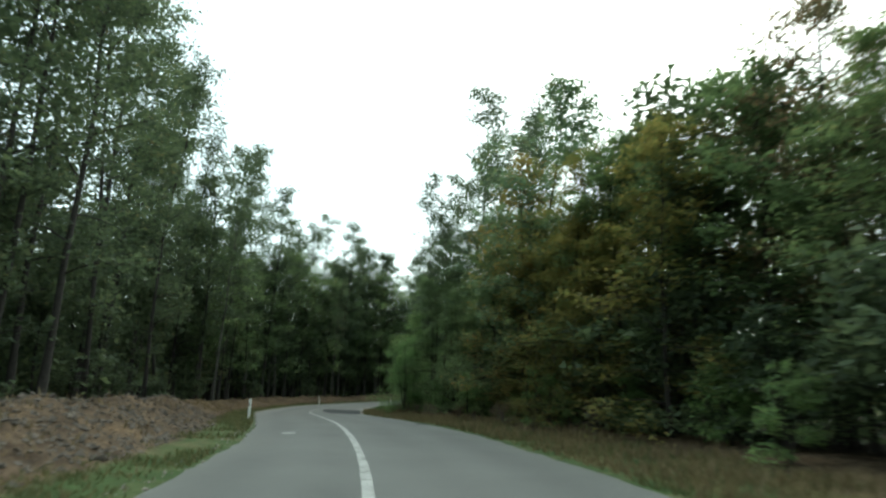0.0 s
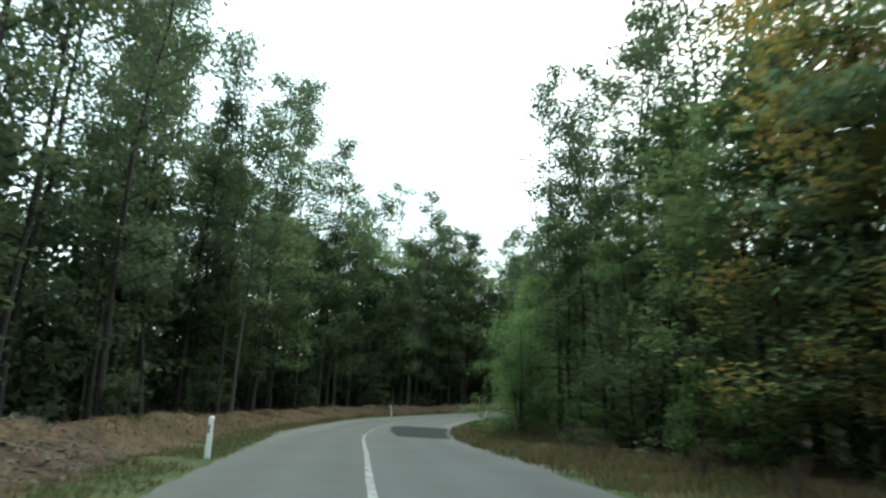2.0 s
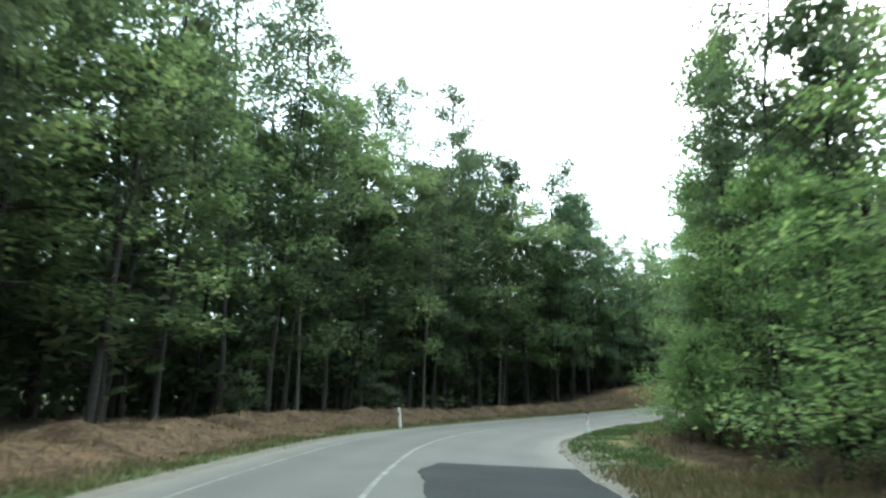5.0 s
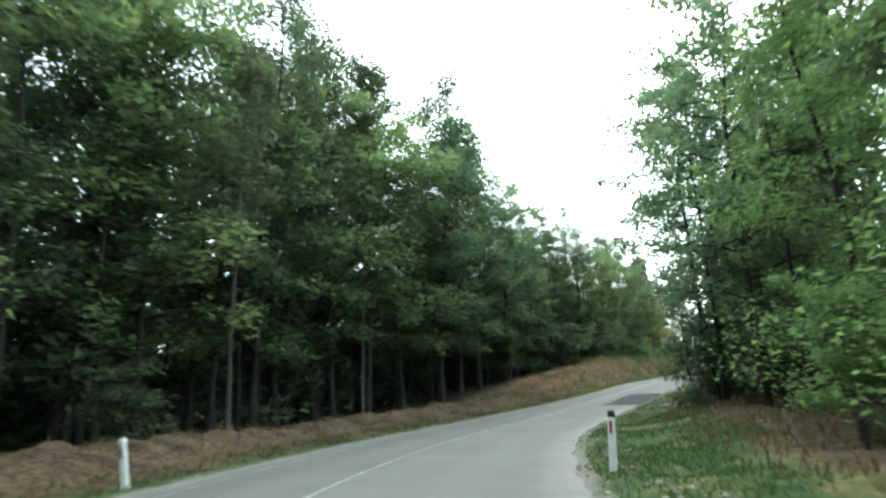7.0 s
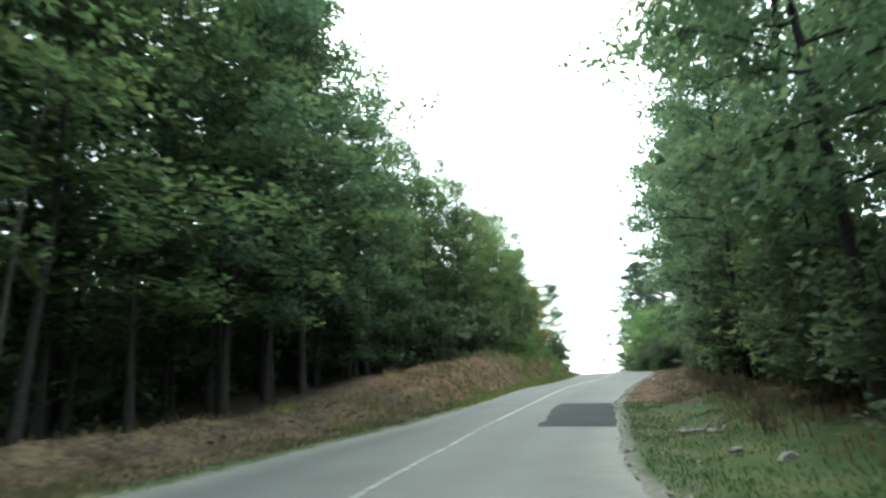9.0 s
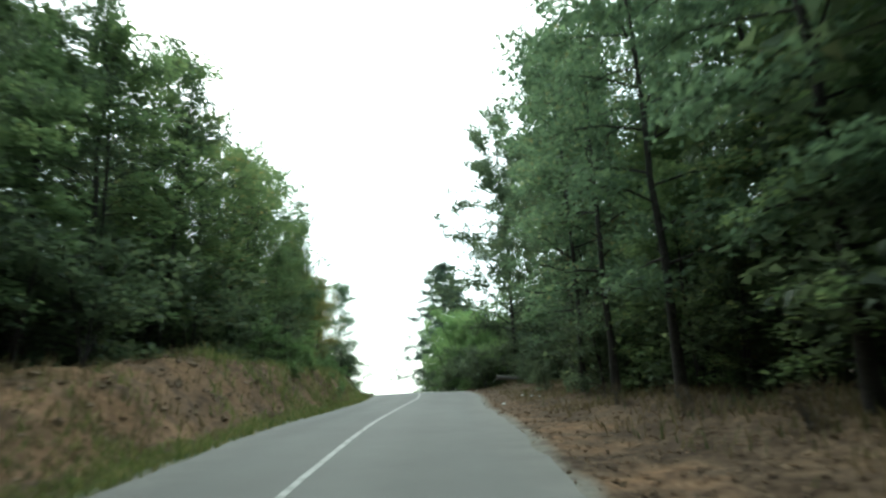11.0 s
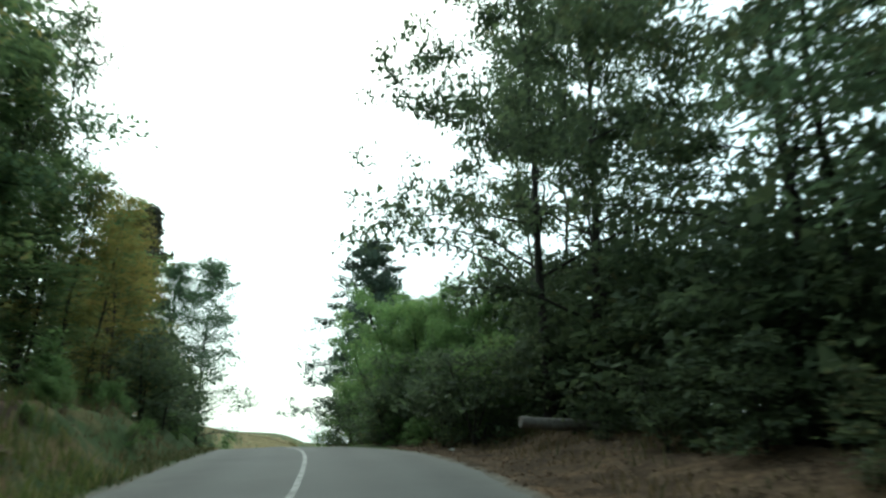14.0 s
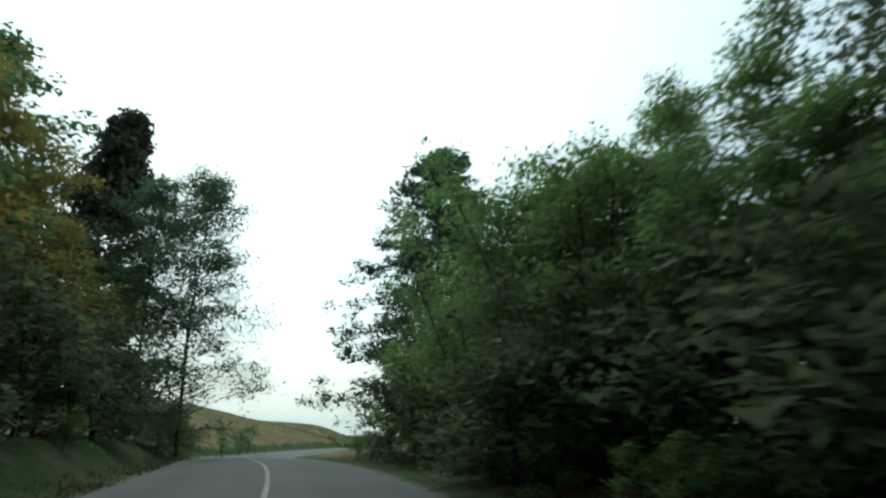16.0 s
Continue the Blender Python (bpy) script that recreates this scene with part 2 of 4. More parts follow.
# ---- the road's line: centre stripe, from behind the start to past the crest ----
ROUTE = [
    (11.67, -43.8, 3.0), (9.48, -32.01, 2.7), (7.3, -20.21, 2.4), (5.11, -8.41, 2.09), (2.92, 3.39, 1.77), (0.15, 15.06, 1.48), (-3.46, 26.5, 1.2),
    (-7.82, 37.68, 0.77), (-12.2, 48.91, 0.28), (-15.39, 60.69, -0.12), (-16.73, 72.83, -0.34), (-14.85, 85.32, -0.48), (-10.5, 96.82, -0.36),
    (-4.43, 107.4, 0.15), (1.91, 117.6, 0.85), (8.26, 127.78, 1.24), (14.9, 137.81, 1.78), (20.75, 148.15, 2.31), (25.7, 159.05, 2.41),
    (29.95, 170.2, 2.33), (33.5, 181.6, 2.04), (37.0, 193.0, 1.6), (41.8, 204.0, 1.2), (48.8, 213.7, 1.0), (57.8, 221.5, 1.0),
    (68.3, 227.2, 1.0), (79.8, 230.6, 1.0),
]
S0, STEP = -48.0, 0.5


def glide(points, per):
    """A smooth line through the points."""
    p = np.array(points, float)
    p = np.vstack([2 * p[0] - p[1], p, 2 * p[-1] - p[-2]])
    out = []
    for k in range(1, len(p) - 2):
        for u in np.arange(per) / per:
            a, b, c, d = p[k - 1:k + 3]
            out.append(0.5 * (2 * b + (c - a) * u + (2 * a - 5 * b + 4 * c - d) * u * u + (3 * b - a - 3 * c + d) * u ** 3))
    return np.array(out + [p[-2]])


_line = glide(ROUTE, 30)
_len = np.r_[0, np.cumsum(np.hypot(*np.diff(_line[:, :2], axis=0).T))] + S0
SS = np.arange(S0, _len[-1], STEP)
LINE = np.stack([np.interp(SS, _len, _line[:, k]) for k in range(3)], 1)
TAN = np.gradient(LINE[:, :2], axis=0)
TAN /= np.linalg.norm(TAN, axis=1)[:, None]


def table(*pairs):
    xs, ys = np.array(pairs).T
    return lambda s: np.interp(s, xs, ys)


def smooth(a, b, x):
    u = np.clip((x - a) / (b - a), 0, 1)
    return u * u * (3 - 2 * u)


LEFT_W = table((0, 2.8), (20, 3.0), (40, 3.4), (58, 3.8), (80, 4.1), (88, 4.05), (94, 3.75), (100, 3.3), (106, 2.8), (117, 2.55), (130, 3.05), (150, 3.25), (172, 3.35))
RIGHT_W = table((0, 4.3), (20, 4.3), (40, 4.0), (60, 4.2), (80, 4.1), (90, 3.9), (100, 3.7), (105, 3.55), (112, 3.1), (130, 3.45), (142, 3.6), (152, 3.8), (170, 3.4))
LEFT_BANK = table((-48, 0.6), (0, 0.65), (25, 0.5), (45, 0.25), (70, 0.3), (85, 0.35), (96, 0.2), (106, 0.2), (111, 0.7), (115, 1.15), (122, 1.45), (128, 1.9), (140, 2.0), (150, 1.6), (165, 1.0), (190, 0.8))
RIGHT_BANK = table((0, 0.25), (50, 0.15), (72, 0.2), (90, 0.6), (105, 0.9), (120, 0.5), (138, 0.4), (148, 0.65), (157, 0.65), (170, 0.5))


def hashed(ix, iy, seed):
    v = np.sin(ix * 127.1 + iy * 311.7 + seed * 74.7) * 43758.5453
    return v - np.floor(v)


def rough(x, y, scale, seed=0, octaves=3):
    """Value noise, about -0.5 to 0.5."""
    total, amp, norm = 0.0, 1.0, 0.0
    x, y = np.asarray(x, float) / scale, np.asarray(y, float) / scale
    for k in range(octaves):
        ix, iy = np.floor(x), np.floor(y)
        u, v = x - ix, y - iy
        u, v = u * u * (3 - 2 * u), v * v * (3 - 2 * v)
        a, b = hashed(ix, iy, seed + k), hashed(ix + 1, iy, seed + k)
        c, d = hashed(ix, iy + 1, seed + k), hashed(ix + 1, iy + 1, seed + k)
        total = total + amp * ((a * (1 - u) + b * u) * (1 - v) + (c * (1 - u) + d * u) * v - 0.5)
        norm += amp
        amp, x, y = amp * 0.5, x * 2.03 + 7.1, y * 2.03 + 3.7
    return total / norm


def spot(s, d):
    """The place at s metres along the line and d metres to its right."""
    x = np.interp(s, SS, LINE[:, 0]) + d * np.interp(s, SS, TAN[:, 1])
    y = np.interp(s, SS, LINE[:, 1]) - d * np.interp(s, SS, TAN[:, 0])
    return x, y


def height(s, d):
    """The ground's height there."""
    s, d = np.asarray(s, float), np.asarray(d, float)
    x, y = spot(s, d)
    z0 = np.interp(s, SS, LINE[:, 2])
    ul, ur = -d - LEFT_W(s), d - RIGHT_W(s)
    z = z0 - 0.02 * np.minimum(np.abs(d), 4.5)
    bl = LEFT_BANK(s)
    start = np.interp(s, [0, 40, 90, 110], [1.5, 1.6, 1.0, 0.7])
    up = smooth(start, start + 2.2 + 0.5 * bl - 0.9 * smooth(106, 114, s), ul + 0.7 * rough(x, y, 2.2, 5) * smooth(0.5, 1.5, ul))
    z = z + bl * up
    hump = np.exp(-((ul - 4.2) / 1.6) ** 2) * np.interp(s, [-48, 30, 60, 90], [0.25, 0.2, 0.15, 0.1])
    z = z + hump * (ul > 0)
    z = z + RIGHT_BANK(s) * smooth(1.2, 5.0, ur)
    z = z + 0.2 * smooth(0.1, 0.8, ur) * smooth(60, 72, s) * (1 - smooth(84, 98, s))
    ridge = np.abs(rough(x, y, 2.3, 41, 2)) * 1.5
    z = z + (0.4 - ridge) * 0.95 * np.exp(-((ul - 4.3) / 1.5) ** 2) * (ul > 0) * np.interp(s, [-48, 100, 116, 170], [1.0, 1.0, 0.7, 0.4])
    out = np.maximum(ul, ur)
    z = z + rough(x, y, 3.2, 21) * 0.5 * smooth(2.0, 4.0, ul) * (1 - smooth(40, 60, s))
    z = z + rough(x, y, 1.1, 1) * (0.22 + 0.16 * smooth(106, 114, s) * (d < 0)) * smooth(0.2, 1.5, out) * (1 + 1.2 * up * (1 - smooth(4, 8, ul)))
    z = z + rough(x, y, 9.0, 2) * 0.9 * smooth(3, 14, out)
    field = 1.5 + np.minimum(0.17 * np.maximum(0, -d - 3), 6.0) + rough(x, y, 12, 9) * 1.0
    z = z + (field - z) * smooth(190, 232, s) * smooth(0, 6, out)
    return z - 0.04 * smooth(0.3, -0.1, out)


def mesh_object(name, verts, faces, mat, parent=None, smooth_faces=False):
    me = bpy.data.meshes.new(name)
    me.from_pydata(verts.tolist() if hasattr(verts, "tolist") else verts, [], faces.tolist() if hasattr(faces, "tolist") else faces)
    me.materials.append(mat)
    if smooth_faces:
        me.polygons.foreach_set("use_smooth", [True] * len(me.polygons))
    me.update()
    ob = new(name, me)
    ob.parent = parent
    return ob


def lattice_faces(rows, cols):
    i, j = np.meshgrid(np.arange(rows - 1), np.arange(cols - 1), indexing="ij")
    a = (i * cols + j).ravel()
    return np.stack([a, a + 1, a + cols + 1, a + cols], 1)


# ---- ground: one sheet to the horizon ----
_u = np.array([0, 0.12, 0.3, 0.6, 0.9, 1.2, 1.5, 1.8, 2.1, 2.4, 2.7, 3.0, 3.4, 3.8, 4.2, 4.7, 5.2, 6, 7, 8.5, 10, 12, 15, 19, 24, 31, 40])
_s = np.arange(-46, 250, 0.5)
_rows = []
for s in _s:
    _rows.append(np.r_[-(LEFT_W(s) + _u[::-1]), np.linspace(-LEFT_W(s), RIGHT_W(s), 5)[1:-1], RIGHT_W(s) + _u])
_d = np.array(_rows)
_sg = np.repeat(_s[:, None], _d.shape[1], 1)
_x, _y = spot(_sg, _d)
_z = height(_sg, _d)
nr, nc = _d.shape
verts = np.stack([_x, _y, _z], 2).reshape(-1, 3)
faces = lattice_faces(nr, nc)
ring = np.r_[np.arange(nc), np.arange(1, nr) * nc + nc - 1, (nr - 1) * nc + np.arange(nc - 2, -1, -1), np.arange(nr - 2, 0, -1) * nc]
mid_xy = np.array([5.0, 105.0])
way = verts[ring, :2] - mid_xy
way /= np.linalg.norm(way, axis=1)[:, None]
outer = []
_e = verts[ring]
_wide = np.pad(_e[:, 2], 30, mode="wrap")
_soft = np.convolve(_wide, np.ones(61) / 61, "valid")
for off, mix in ((5.0, 0.5), (11.0, 1.0)):
    outer.append(np.c_[_e[:, :2] + way * off, _e[:, 2] * (1 - mix) + _soft * mix])
for far, drop in ((230, -0.5), (900, -14), (3500, -40)):
    outer.append(np.c_[mid_xy + way * far, np.full(len(ring), 1.0) + drop])
first = len(verts)
prev = ring
quads = []
for k, o in enumerate(outer):
    now = first + k * len(ring) + np.arange(len(ring))
    quads.append(np.stack([prev, np.roll(prev, -1), np.roll(now, -1), now], 1)[:, ::-1])
    prev = now
verts = np.vstack([verts, *outer])
ground = mesh_object("ground", verts, np.vstack([faces[:, ::-1], *quads]), GROUND, None, True)
tagged(ground, "brown earth banks, grassy verges and leaf-covered forest floor", "ground", kind="structure")


def cover(ob, name, values, beyond=0.0):
    full = np.full(len(ob.data.vertices), beyond, np.float32)
    full[:len(values)] = values
    ob.data.attributes.new(name, "FLOAT", "POINT").data.foreach_set("value", full)


_ul, _ur = (-_d - LEFT_W(_sg)).ravel(), (_d - RIGHT_W(_sg)).ravel()
_sf, _out = _sg.ravel(), np.maximum(_ul, _ur)
wide_l = np.interp(_sf, [0, 20, 45, 85, 100, 120, 150, 165], [1.5, 1.5, 1.6, 1.2, 0.7, 0.5, 1.8, 4])
wide_r = np.interp(_sf, [0, 40, 60, 76, 90, 108, 114, 160, 175], [2.2, 2.8, 2.8, 3.0, 4.0, 2.5, 0.0, 0.0, 2.0])
g = np.where(_ul > 0, 1 - smooth(wide_l - 0.3, wide_l + 0.5, _ul), 1 - smooth(wide_r - 0.5, wide_r + 0.8, _ur))
g = np.maximum(g * 0.75, 0.75 * smooth(195, 210, _sf))
g = np.maximum(g, 0.95 * smooth(76, 84, _sf) * (1 - smooth(106, 112, _sf)) * (1 - smooth(3.2, 4.4, _ur)) * (_ur > 0))
cover(ground, "grass", g, 0.7)
_crest = smooth(2.4, 3.6, _ul) * (1 - smooth(5.5, 7.0, _ul)) * np.interp(_sf, [-48, 30, 45, 104, 112, 165, 175], [0.22, 0.25, 0.36, 0.36, 0.0, 0.0, 0.0])
_cut = smooth(0.5, 1.2, _ul) * (1 - smooth(4.5, 6.5, _ul)) * np.interp(_sf, [104, 112, 165, 175], [0.0, 0.22, 0.4, 0.0])
_verge = smooth(0.1, 0.5, _ur) * (1 - smooth(3.0, 4.5, _ur)) * np.interp(_sf, [-48, 60, 76, 84, 92, 104, 112, 118], [0.42, 0.42, 0.42, 0.05, 0.0, 0.0, 0.2, 0.0])
cover(ground, "straw", 0.9 * smooth(193, 204, _sf) * smooth(0.5, 3, _out) + _crest + _cut + _verge, 0.45)
_red = np.interp(_sf, [106, 114, 150, 160], [0.0, 1.0, 0.9, 0.0])
cover(ground, "clay", _red * np.maximum(0.55 * smooth(0.5, 1.2, _ul) * (1 - smooth(5.0, 6.5, _ul)), 0.45 * (1 - smooth(1.2, 3.2, _ur)) * (_ur > 0)))
# dark leaf-covered floor; drawn nearer on the left to paint in the wood's shade
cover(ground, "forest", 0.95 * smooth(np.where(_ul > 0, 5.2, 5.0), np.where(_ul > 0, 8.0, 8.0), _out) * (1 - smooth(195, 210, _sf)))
cover(ground, "gravel", 0.55 * smooth(46, 52, _sf) * (1 - smooth(70, 78, _sf)) * (1 - smooth(0.4, 0.9, _ul)) * (_ul > 0) + (0.3 + 0.32 * smooth(35, 60, _sf)) * (1 - smooth(0.15, 0.55, _out)) * (_out > -0.3) + 0.6 * smooth(30, 38, _sf) * (1 - smooth(66, 74, _sf)) * (1 - smooth(0.45, 1.0, _ur)) * (_ur > 0) + 0.3 * np.exp(-(((_sf - 63) / 5) ** 2)) * (1 - smooth(0.8, 2.2, _ur)) * (_ur > 0))

# ---- road ----


def ribbon(name, s, left, right, lift, mat, cols=9, parent=None, thick=0.05, wobble=0.0, wide_dust=False):
    """A strip on the road from d = left(s) to d = right(s), with thickness."""
    t = np.linspace(0, 1, cols)
    l_, r_ = left(s), right(s)
    if wobble:
        x, y = spot(s, l_)
        l_ = l_ + wobble * rough(x, y, 0.9, 31)
        x, y = spot(s, r_)
        r_ = r_ + wobble * rough(x, y, 0.9, 32)
    d = l_[:, None] * (1 - t) + r_[:, None] * t
    sg = np.repeat(s[:, None], cols, 1)
    x, y = spot(sg, d)
    z = np.interp(sg, SS, LINE[:, 2]) - 0.02 * np.minimum(np.abs(d), 4.5) + lift
    top = np.stack([x, y, z], 2).reshape(-1, 3)
    rim = np.r_[np.arange(cols), np.arange(1, len(s)) * cols + cols - 1, (len(s) - 1) * cols + np.arange(cols - 2, -1, -1), np.arange(len(s) - 2, 0, -1) * cols]
    low = top[rim] - (0, 0, thick)
    n = len(top)
    now = n + np.arange(len(rim))
    side = np.stack([rim, np.roll(rim, -1), np.roll(now, -1), now], 1)
    ob = mesh_object(name, np.vstack([top, low]), np.vstack([lattice_faces(len(s), cols)[:, ::-1], side]), mat, parent, False)
    across = np.r_[d.ravel(), d.ravel()[rim]].astype(np.float32) * 3.6
    gap = np.minimum(d - l_[:, None], r_[:, None] - d)
    dust = np.clip(1.25 - gap / 0.75, 0, 1.25) * (0.2 + 0.8 * smooth(35, 60, sg)) * (1 - 0.5 * smooth(100, 118, sg)) + 0 * d
    dust = np.r_[dust.ravel(), dust.ravel()[rim]].astype(np.float32)
    ob.data.attributes.new("edge_dust", "FLOAT", "POINT").data.foreach_set("value", dust if wide_dust else dust * 0)
    ob.data.attributes.new("across", "FLOAT", "POINT").data.foreach_set("value", across)
    return ob


road_s = np.arange(-46, 249, 0.4)
road = ribbon("road", road_s, lambda s: -LEFT_W(s), lambda s: RIGHT_W(s), 0.0, ASPHALT, 21, None, 0.07, 0.3, True)
tagged(road, "worn grey asphalt two-lane country road with crumbling edges", "road", kind="structure")
STRAY = table((24, 0), (44, 0.2), (60, 0), (66, -0.1), (86, -0.03), (94, 0.15), (100, 0.2), (104, 0.02), (109, -0.1), (130, -0.08), (150, 0))
def half_width(s):
    return 0.055 + 0.03 * (1 - smooth(15, 50, s))


for a, b, paint, words in ((-46, 50, PAINT, "worn white painted centre line on asphalt"), (50, 106, PAINT_OLD, "thin faded white centre line on asphalt"), (106, 248, PAINT, "worn white painted centre line on asphalt")):
    stripe = ribbon("centre_line", np.arange(a, b + 0.1, 0.4), lambda s: STRAY(s) - half_width(s), lambda s: STRAY(s) + half_width(s), 0.006, paint, 3, None, 0.004, 0.03)
    tagged(stripe, words, "road marking", kind="structure")
edge_line = ribbon("edge_line", np.arange(52, 92, 0.4), lambda s: -LEFT_W(s) + 0.95, lambda s: -LEFT_W(s) + 1.04, 0.006, PAINT_OLD, 3, None, 0.004, 0.04)
tagged(edge_line, "faded white edge line along the dusty shoulder", "road marking", kind="structure")
patch_a = ribbon("asphalt_patch", np.arange(49.6, 62.6, 0.3), lambda s: np.interp(s, [49.6, 50.2, 61, 62.6], [1.7, 1.55, 0.6, 0.9]), lambda s: RIGHT_W(s) - 0.05, 0.007, PATCH, 5, None, 0.005, 0.25)
tagged(patch_a, "dark fresh asphalt repair patch on the worn road", "asphalt patch", kind="structure")
patch_b = ribbon("asphalt_patch", np.arange(104.2, 112.2, 0.3), lambda s: np.interp(s, [104.2, 106, 110, 112.2], [1.45, 1.45, 1.0, 1.1]), lambda s: RIGHT_W(s) - 0.05, 0.007, PATCH, 5, None, 0.005, 0.2)
tagged(patch_b, "dark fresh asphalt repair patch by the road's edge", "asphalt patch", kind="structure")

# ---- trees ----


def tube(points, radii, sides):
    """A tapered tube along the points: vertices and faces."""
    p = np.array(points, float)
    t = np.gradient(p, axis=0)
    t /= np.linalg.norm(t, axis=1)[:, None] + 1e-9
    ref = np.where(np.abs(t[:, 2:3]) > 0.8, [[1.0, 0, 0]], [[0, 0, 1.0]])
    a = np.cross(t, ref)
    a /= np.linalg.norm(a, axis=1)[:, None] + 1e-9
    b = np.cross(t, a)
    ang = np.arange(sides) * 2 * np.pi / sides
    v = p[:, None] + np.array(radii)[:, None, None] * (np.cos(ang)[None, :, None] * a[:, None] + np.sin(ang)[None, :, None] * b[:, None])
    n = len(p)
    i, j = np.meshgrid(np.arange(n - 1), np.arange(sides), indexing="ij")
    k = (j + 1) % sides
    f = np.stack([i * sides + j, i * sides + k, (i + 1) * sides + k, (i + 1) * sides + j], 2).reshape(-1, 4)
    return v.reshape(-1, 3), f


def gather(pieces):
    vs, fs, n = [], [], 0
    for v, f in pieces:
        vs.append(v)
        fs.append(f + n)
        n += len(v)
    return np.vstack(vs), np.vstack(fs)


def leaves(rng, centres, spread, count, size, flat=0.55, slim=0.5):
    """Small three-cornered leaves scattered round the centres."""
    c = centres[rng.integers(0, len(centres), count)]
    p = c + np.clip(rng.normal(0, 1, (count, 3)), -1.8, 1.8) * np.array([spread, spread, spread * 0.6])
    nrm = rng.normal(0, 1, (count, 3)) * (1 - flat) + np.array([0, 0, flat * 1.6])
    nrm /= np.linalg.norm(nrm, axis=1)[:, None]
    a = np.cross(nrm, rng.normal(0, 1, (count, 3)))
    a /= np.linalg.norm(a, axis=1)[:, None]
    b = np.cross(nrm, a)
    ln = size * rng.uniform(0.65, 1.35, (count, 1))
    w = ln * slim * rng.uniform(0.8, 1.3, (count, 1))
    v = np.stack([p - a * ln / 2 + b * w / 2, p - a * ln / 2 - b * w / 2, p + a * ln / 2 - nrm * ln * 0.15], 1)
    return v.reshape(-1, 3), np.arange(count * 3).reshape(-1, 3)


PROFILE = {
    "tall": lambda u: 0.5 + 0.7 * np.sin(np.pi * np.clip(u * 0.9 + 0.08, 0, 1)),
    "edge": lambda u: 1.15 - 0.85 * u ** 1.6,
    "dome": lambda u: 1.12 - 0.66 * u,
    "pine": lambda u: 1.02 - 0.64 * u - 0.26 * u ** 8,
    "cone": lambda u: 1.02 - 0.98 * u,
    "spire": lambda u: 0.06 + 0.94 * (1.0 - u) ** 0.72,
    "bush": lambda u: 1.0 - 0.5 * u,
}


def tree(name, seed, high, base, reach, count, size, leaf_mat, bark, shape="tall", limbs=26, girth=0.16, rise=0.45, spread=0.42, flat=0.55, slim=0.5, label="", category="tree", stems=1, twigs=5, vary=(0.6, 1.2)):
    """A tree or bush: tapered trunk with limbs and twigs, and a crown of single leaves on them."""
    rng = np.random.default_rng(seed)
    top = new(name)
    wood, ends = [], []
    for stem in range(stems):
        n, sides = (9, 7) if stems == 1 else (6, 4)
        hs = np.linspace(-0.4, high * (0.97 if stem == 0 else rng.uniform(0.6, 0.95)), n)
        lean = rng.normal(0, 0.012, 2) * high if stems == 1 else rng.normal(0, 0.16, 2) * high
        wander = np.cumsum(rng.normal(0, 0.012 * high, (n, 2)), axis=0) * (hs / high)[:, None].clip(0, 1)
        px = np.c_[wander + lean * (hs / high)[:, None].clip(0, 1) ** 1.3, hs]
        rad = girth * (1 - 0.88 * (hs / high).clip(0, 1)) ** 1.1 + 0.012
        rad[0] *= 1.5
        wood.append(tube(px, rad, sides))
        for k in range(limbs // stems):
            u = ((k + rng.uniform(0.1, 0.9)) / (limbs // stems)) ** 0.9
            h = base + (hs[-1] - base) * u
            start = np.array([np.interp(h, hs, px[:, 0]), np.interp(h, hs, px[:, 1]), h])
            az = k * 2.4 + rng.normal(0, 0.5)
            ln = reach * PROFILE[shape](u) * rng.uniform(*vary)
            el = rise * (0.35 + 1.1 * u) + rng.normal(0, 0.15)
            way_ = np.array([np.cos(az) * np.cos(el), np.sin(az) * np.cos(el), np.sin(el)])
            q = np.linspace(0, 1, 4)[:, None]
            sag = np.c_[rng.normal(0, 0.07, (4, 2)) * ln * q, (q * (1 - q) * 0.5 - 0.12 * q ** 2)[:, 0] * ln * 0.5]
            limb = start + way_ * ln * q + sag
            lr = np.interp(h, hs, rad) * (0.42 if shape == "tall" else 0.27)
            wood.append(tube(limb, lr * (1 - 0.85 * q[:, 0]) + 0.006, 4 if girth > 0.14 else 3))
            for j in range(twigs):
                w = rng.uniform(0.25, 1.0)
                a = np.array([np.interp(w, q[:, 0], limb[:, m]) for m in range(3)])
                side = way_ + rng.normal(0, 0.75, 3) * np.array([1, 1, 0.6])
                side /= np.linalg.norm(side)
                tl = ln * rng.uniform(0.15, 0.4)
                b = a + side * tl
                wood.append(tube([a, b], [lr * 0.3 + 0.005, 0.004], 3))
                ends += [a, a * 0.5 + b * 0.5, b, b]
            ends += [limb[3], limb[2]]
        if stems == 1:
            for u in np.linspace(0.62, 1.0, 10):
                ends += [np.array([np.interp(u * high, hs, px[:, 0]), np.interp(u * high, hs, px[:, 1]), u * high])] * 4
    v, f = gather(wood)
    mesh_object("trunk", v, f, bark, top, True)
    v, f = leaves(rng, np.array(ends), spread, count, size, flat, slim)
    low = v.reshape(-1, 3, 3)
    v = low[low[:, :, 2].min(1) > 0.02].reshape(-1, 3)
    mesh_object("crown", v, np.arange(len(v)).reshape(-1, 3), leaf_mat, top)
    return tagged(top, label, category)


